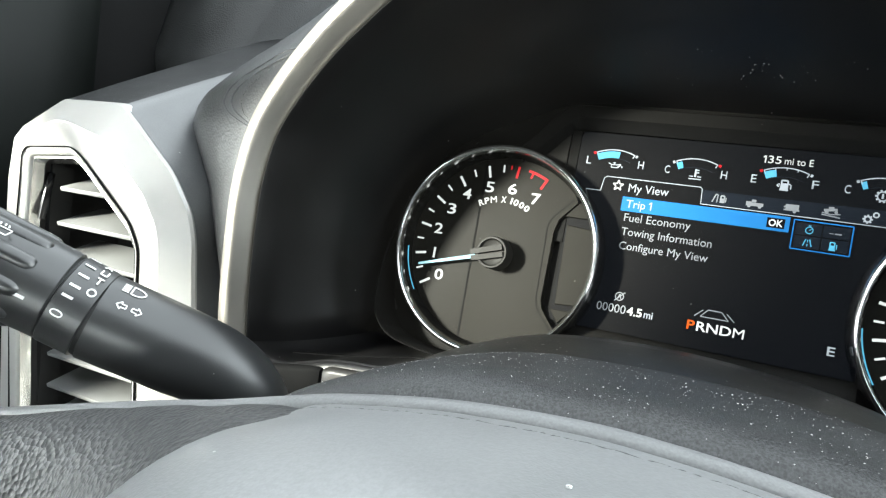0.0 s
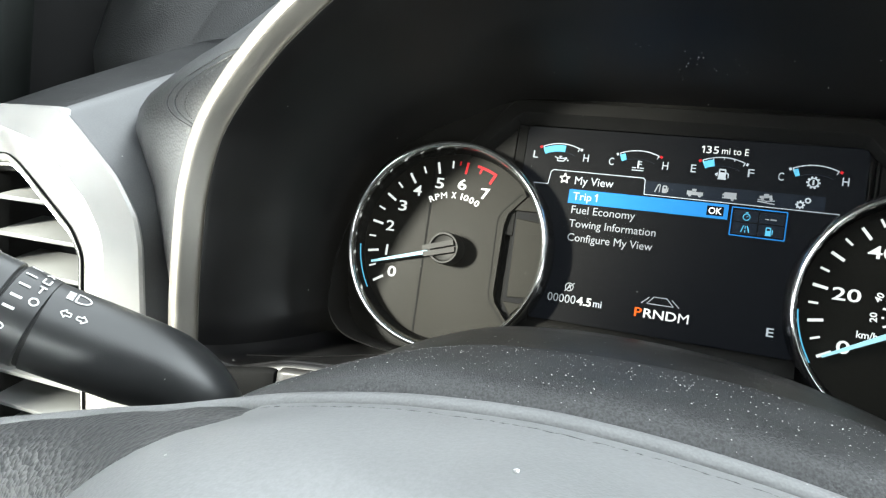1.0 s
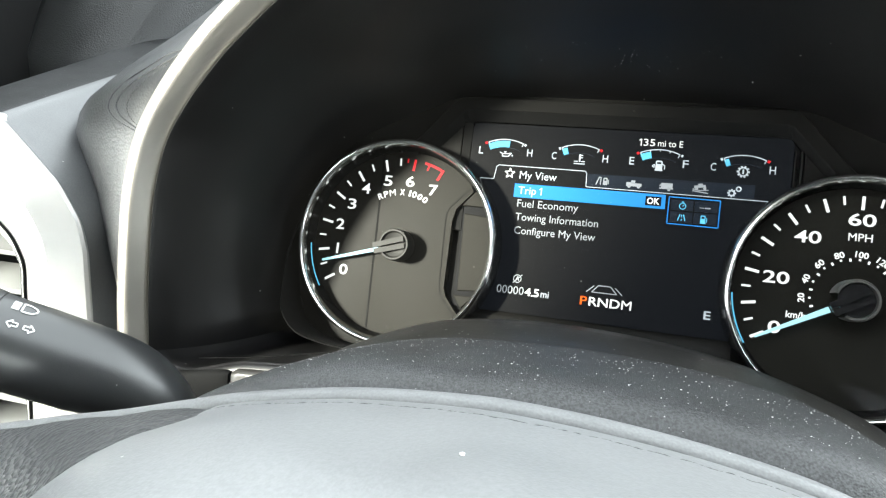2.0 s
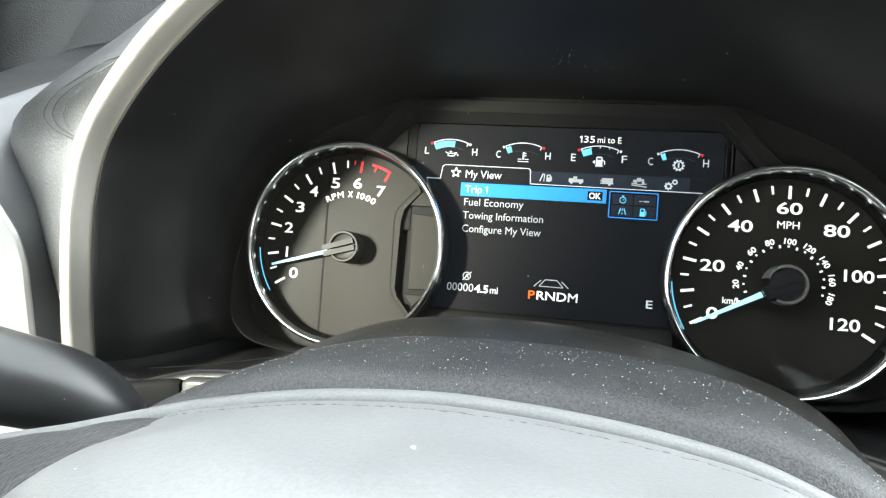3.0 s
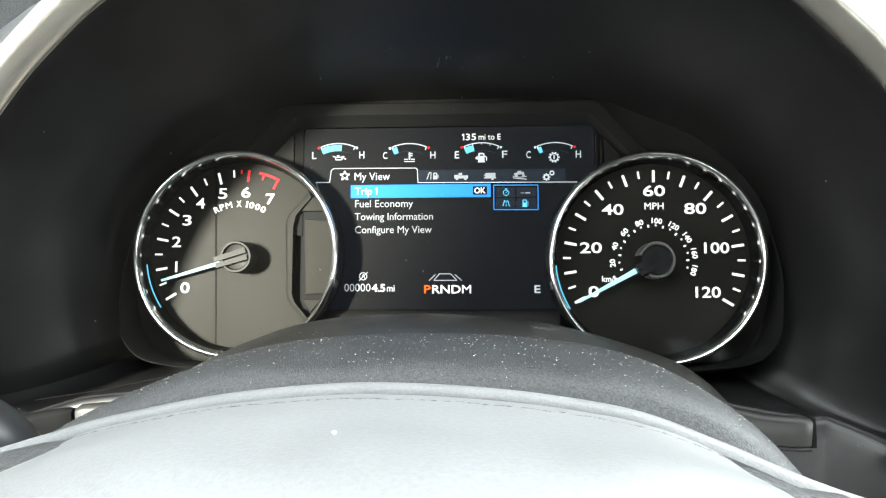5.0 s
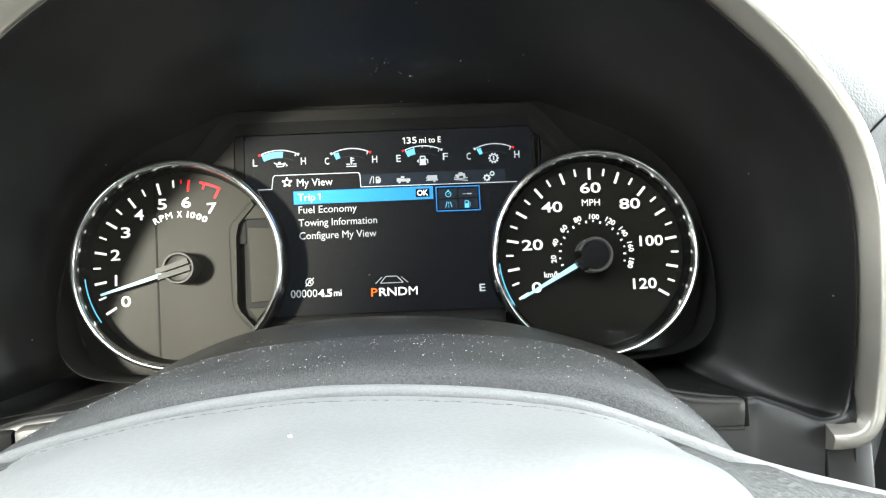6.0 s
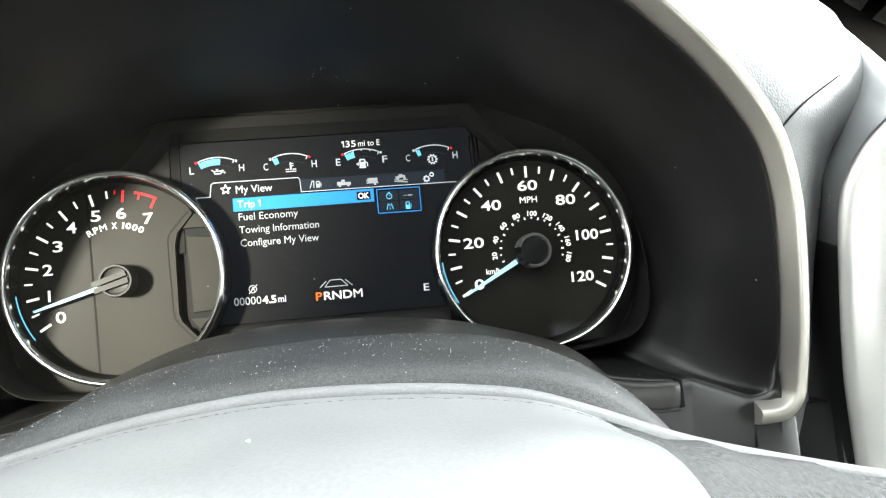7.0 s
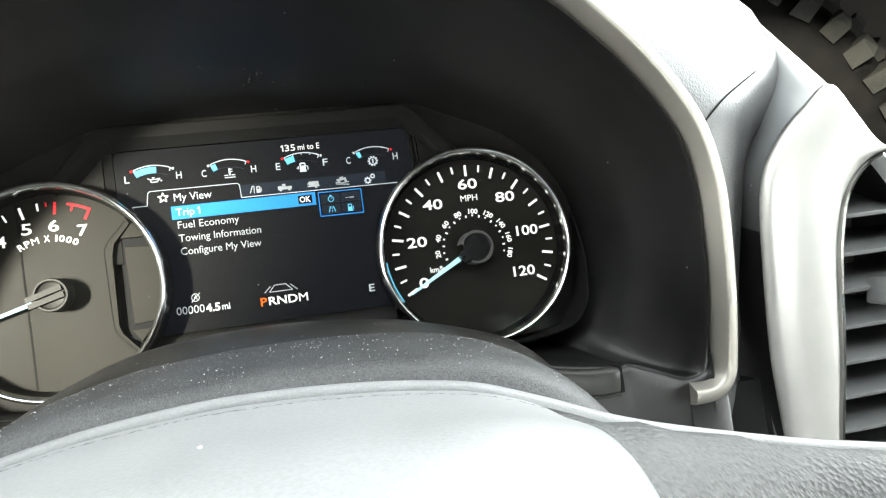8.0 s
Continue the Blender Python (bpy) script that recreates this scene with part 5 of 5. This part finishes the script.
for y, dz in ((-0.212, -0.024), (-0.218, -0.014), (-0.2240, -0.0062), (-0.2295, -0.0014), (-0.2320, -0.0003), (-0.2340, 0.0), (-0.2358, -0.0004), (-0.2372, -0.0014), (-0.2380, -0.0030), (-0.2376, -0.0050), (-0.2370, -0.010)):
    rows.append([(p.x, y, p.z + dz) for p in rg])
part("hub_shell", sheet(rows, thick=0.0012), LIP, wheel, "smooth lip round the hub and spokes")
wob = random.Random(11)
# black bead laid in the crease to stand for the lip's undercut shade
gl = [Vector((p.x, -0.2386, p.z - 0.0036 + wob.uniform(-0.0002, 0.0002))) for p in smooth_line([(a, 0, b) for a, b in RG], 300) if -0.088 < p.x < 0.080]
part("groove", capped(tube(gl, [0.0004 + wob.uniform(-0.0002, 0.0003) for p in gl], 6)), JOINT, wheel, "black bead standing for the shade in the groove round the airbag cover")
# airbag cover: a soft dome whose flanks fall away into the spokes
rows = []
rg_fine = smooth_line([(a, 0, b) for a, b in RG], 500)
XS = [math.sin(math.pi / 2 * k / 28) for k in range(-28, 29)]


def dome(a, y):
    """Height of the cover: a runs from -1 to 1 across it."""
    u = (-0.2405 - y) / 0.06
    crown = 0.9209 - 0.0055 * u - 0.006 * max(0.0, u - 0.6) ** 2 * 4
    a = abs(a)
    return crown - 0.0040 * a ** 2 - 0.0115 * a ** 5 - 0.006 * a ** 40


for k in range(30):
    y = -0.2398 - 0.0004 * k if k < 5 else -0.2414 - 0.145 * ((k - 4) / 25) ** 1.3
    edge = (0.0120, 0.0050, 0.0024, 0.0010, 0.0003)[k] if k < 5 else 0.0
    wide = min(1.0, max(0.0, (-0.2395 - y) / 0.030)) ** 0.8
    nar = 1 - 0.12 * max(0.0, (-0.262 - y) / 0.06) ** 1.5
    w = min(1.0, max(0.0, (-0.2414 - y) / 0.035))
    w = w * w * (3 - 2 * w)
    row = []
    for a in XS:
        hw = 0.082 + 0.008 * wide if a < 0 else 0.090 + 0.007 * wide
        x = -0.008 + hw * a * nar
        rim = min(rg_fine, key=lambda p: abs(p.x - x)).z - 0.0018 - 0.13 * (-0.2414 - y) - 0.009 * abs(a) ** 40
        row.append((x, y + (wob.uniform(-0.00035, 0.00035) if 1 <= k < 4 else 0.0), rim + (dome(a, y) - rim) * w - edge))
    rows.append(row)
cover = sheet(rows, thick=0.002)
crumb_at = BVHTree.FromBMesh(cover).ray_cast(Vector((-0.0130, -0.271, 1.1)), Vector((0, 0, -1)))[0]
cover_tree = BVHTree.FromBMesh(cover)
seam = [cover_tree.ray_cast(Vector((-0.086 + 0.168 * k / 150, -0.2462 + wob.uniform(-0.0004, 0.0004), 1.1)), Vector((0, 0, -1)))[0] for k in range(151)]      # drawn in along the far edge
seam = [p - Vector((0, 0, 0.00012)) for p in smooth_line(seam[::2], 300)]
part("seam", capped(tube(seam, [max(0.00003, 0.00019 + 0.00005 * math.sin(k * 0.9 + 3 * math.sin(k * 0.11)) + wob.uniform(-0.00009, 0.00009)) for k in range(300)], 6)), SEAM, wheel, "drawn-in grey seam")
part("airbag_cover", cover, PAD, wheel, "smooth grey airbag cover")
crumb = bmesh.new()
bmesh.ops.create_icosphere(crumb, subdivisions=2, radius=0.0005, matrix=Matrix.Translation(crumb_at + Vector((0, 0, 0.0003))) @ Matrix.Diagonal((1.1, 1.0, 0.8, 1)))
for v in crumb.verts:
    v.co += Vector((wob.uniform(-1, 1), wob.uniform(-1, 1), 0)) * 0.00015
part("crumb", crumb, PRINT, thing("crumb", crumb_at, "tiny pale crumb lying on the airbag cover", "crumb"))
for s in (-1, 1):
    rows = []
    for k in range(16):
        u = k / 15
        x = s * (0.072 + 0.163 * u)
        z = min(rg, key=lambda p: abs(p.x - x)).z - 0.004 * max(0.0, 1 - u / 0.16)
        wide = 1 + 1.7 * max(0.0, 1 - u / 0.5) ** 1.5       # the spoke broadens into the hub
        ring = []
        for yy, zz in ((-0.2385, -0.004), (-0.2410, -0.0012), (-0.2450, -0.0012), (-0.2500, -0.0032), (-0.2560, -0.0085), (-0.2610, -0.016), (-0.2640, -0.025), (-0.2650, -0.0315), (-0.258, -0.034), (-0.240, -0.030)):
            ring.append((x, -0.2385 + (yy + 0.2385) * wide, z + zz))
        rows.append(ring)
    part("spoke", capped(rows), WRAP, wheel, "black grained leather spoke")
    rows = []
    for k in range(8):
        u = k / 7
        x = s * (0.120 + 0.115 * u)
        z = min(rg, key=lambda p: abs(p.x - x)).z - 0.0325
        rows.append([(x, -0.2665, z - 0.0010), (x, -0.2685, z - 0.003), (x, -0.2690, z - 0.012), (x, -0.262, z - 0.014), (x, -0.255, z - 0.003)])
    part("spoke_inlay", capped(rows), SATIN, wheel, "satin silver inlay")

# ---- windscreen pillar and door behind the dashboard end ----
pillar = thing("pillar_trim", (-0.48, 0.15, 1.05), "dimpled dark grey windscreen pillar trim", "pillar trim", kind="structure")
base = [Vector((x, lean(1.015), 0.995)) + AHEAD * k for x, k in ((-0.520, 0.20), (-0.495, 0.175), (-0.45, 0.165), (-0.40, 0.17), (-0.385, 0.20), (-0.385, 0.28), (-0.385, 0.44))]
rows = []
for k, p in enumerate(base):
    rows.append([p + Vector((0.02, 0, -0.03)), p + Vector((-0.004, 0.006, 0.02)), p + Vector((-0.03 + 0.02 * min(k, 3), 0.03, 0.12)), p + Vector((-0.06 + 0.035 * min(k, 3), 0.06, 0.26)), p + Vector((-0.10 + 0.04 * min(k, 3), 0.08, 0.44))])
part("panel", sheet(rows, thick=0.004), MESHY, pillar, sharp=170)
sail = thing("door_trim", (-0.50, -0.05, 0.90), "plain dark grey upper door trim by the dashboard", "door trim", kind="structure")
base = [Vector((-0.535, lean(1.015), 0.98)) + AHEAD * k for k in (-0.16, -0.08, 0.0, 0.06, 0.10, 0.135)]
rows = [[p + Vector((0.0, 0, -0.20)), p + Vector((-0.004, 0, 0.0)), p + Vector((-0.02, 0.0, 0.10)), p + Vector((-0.04, 0.02, 0.16))] for p in base]
rows.append([p + Vector((-0.02, 0.03, 0.015)) for p in rows[-1]])
part("panel", sheet(rows, thick=0.004), DOORSKIN, sail)
gasket = thing("door_seal", (-0.47, 0.04, 1.0), "black rubber door seal between door and pillar", "door seal", kind="structure")
base = [Vector((x, lean(1.015), 0.98)) + AHEAD * k for x, k in ((-0.552, 0.11), (-0.550, 0.17), (-0.515, 0.215), (-0.47, 0.22))]
part("strip", sheet([[p + Vector((0.0, 0, -0.10)), p + Vector((-0.004, 0, 0.0)), p + Vector((-0.02, 0.0, 0.12)), p + Vector((-0.05, 0.02, 0.28)), p + Vector((-0.09, 0.04, 0.44))] for p in base], thick=0.004), JOINT, gasket)

# ---- cabin shell, level with the ground; added, its openings set to shape the light ----
LEVEL = Matrix.Identity(4)


def shell(name, label, pieces, mat, at):
    o = thing(name, at, label, name.split("_")[0], kind="structure", m=LEVEL)
    part("panel", merged(*[box(a, b, 0.004) for a, b in pieces]), mat, o)
    return o


XL, XR, YB, YF, ZF, ZT = -0.57, 1.22, -1.75, 0.85, 0.62, 1.98
# narrow slots let the sun onto the rev counter and keep it off the cover
shell("wall_left", "door side of the truck cabin with a window opening", [((XL - 0.03, YB, ZF), (XL, -0.575, 1.93)), ((XL - 0.03, -0.575, ZF), (XL, -0.44, 1.700)), ((XL - 0.03, -0.44, ZF), (XL, -0.22, 1.45)), ((XL - 0.03, -0.22, ZF), (XL, YF, 1.64)),
                                                                       ((XL - 0.03, -0.472, 1.700), (XL, -0.44, 1.93)), ((XL - 0.03, -0.44, 1.655), (XL, -0.22, 1.93)), ((XL - 0.03, YB, 1.93), (XL, -0.22, ZT)), ((XL - 0.03, -0.22, 1.64), (XL, 0.10, ZT)), ((XL - 0.03, 0.10, 1.64), (XL, 0.30, 1.72))], CABIN, (XL, -0.5, ZF))
shell("wall_right", "passenger side of the truck cabin with a window opening", [((XR, YB, ZF), (XR + 0.06, 0.55, 1.18)), ((XR, YB, 1.86), (XR + 0.06, -0.05, ZT)), ((XR, YB, 1.18), (XR + 0.06, -0.95, 1.86))], CABIN, (XR, -0.5, ZF))
shell("wall_back", "rear cabin wall, added with a small window for fill light", [((XL - 0.06, YB - 0.06, ZF), (XR + 0.06, YB, 1.52)), ((XL - 0.06, YB - 0.06, 1.74), (XR + 0.06, YB, ZT)), ((XL - 0.06, YB - 0.06, 1.52), (-0.1, YB, 1.74)), ((0.75, YB - 0.06, 1.52), (XR + 0.06, YB, 1.74))], CABIN, (0.3, YB, ZF))
shell("ceiling", "pale grey fabric headliner", [((XL - 0.06, YB - 0.06, ZT), (XR + 0.06, -0.42, ZT + 0.05))], LINER, (0.3, -0.9, ZT))
shell("floor", "dark cabin floor", [((XL - 0.06, YB - 0.06, ZF - 0.06), (XR + 0.06, YF, ZF))], CABIN, (0.3, -0.5, ZF))
shell("wall_front", "bulkhead behind the dashboard", [((XL - 0.06, YF - 0.06, ZF), (XR + 0.06, YF, 1.12))], DARK, (0.3, YF, ZF))
RIGHT, FAR = Vector((0.743, -0.669, 0)), Vector((0.669, 0.743, 0))
hub_at = Vector((1.354, 1.10, 0.0)) - RIGHT * 0.435 + Vector((0, 0, 0.79))
tyre = thing("truck_tyre", (hub_at.x, hub_at.y, 0.0), "huge black off-road tyre with chunky tread blocks, light and shade put into its colours, outside", "tyre", m=LEVEL)
TY = 0.725


def round_hub(r, w, a):
    return hub_at + FAR * w + (RIGHT * math.cos(a) + Vector((0, 0, 1)) * math.sin(a)) * r


rows = [[round_hub(r, w, 2 * math.pi * k / 64) for r, w in ((0.34, 0.02), (0.36, -0.02), (0.52, -0.05), (0.66, -0.04), (0.71, 0.0), (TY, 0.05), (TY, 0.28), (0.70, 0.32), (0.5, 0.36), (0.34, 0.30))] for k in range(64)]
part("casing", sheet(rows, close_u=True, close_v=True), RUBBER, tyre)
lug = random.Random(5)
for k in range(54):
    for j in range(2):
        a = 2 * math.pi * (k + 0.5 * j) / 54
        w0, w1 = ((-0.03, 0.06) if j == 0 else (0.10, 0.20))
        bm = bmesh.new()
        vs = [bm.verts.new(round_hub(r + lug.uniform(-0.006, 0.004), w + lug.uniform(-0.008, 0.008), a + da * f + lug.uniform(-0.004, 0.004)))
              for r, f in ((TY - 0.035, 1.15), (TY + 0.016, 1.0), (TY + 0.026, 0.72)) for w in (w0 + 0.012 * (f < 1), w1 - 0.012 * (f < 1)) for da in (-0.030, 0.030)]
        bmesh.ops.convex_hull(bm, input=vs)
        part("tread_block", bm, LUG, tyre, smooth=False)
body_at = hub_at + FAR * 0.75
rear = thing("parked_truck", (body_at.x, body_at.y, 0.0), "dark brown lifted truck parked ahead, outside, with an unseen slab that shades the tyre", "truck", m=LEVEL)
square = Matrix.Translation((body_at.x, body_at.y, 0)) @ Matrix.Rotation(math.atan2(RIGHT.y, RIGHT.x), 4, "Z")
# the upper slab lies out of view, added to shade the tyre
for name, a, b, bevel in (("flank", (-2.4, 0, 0.45), (2.4, 0.6, 1.58), 0.06), ("tyre_shade", (-1.5, -1.25, 1.58), (1.5, 0.1, 1.65), 0.03)):
    bm = box(a, b, bevel)
    bmesh.ops.transform(bm, matrix=square, verts=bm.verts)
    part(name, bm, RUBBER if name == "tyre_shade" else PAINT, rear)
ground = thing("ground", (0, 0, 0), "grey asphalt lot", "ground", kind="structure", m=LEVEL)
bm = bmesh.new()
bmesh.ops.create_grid(bm, x_segments=8, y_segments=8, size=400)
part("surface", bm, ASPHALT, ground)
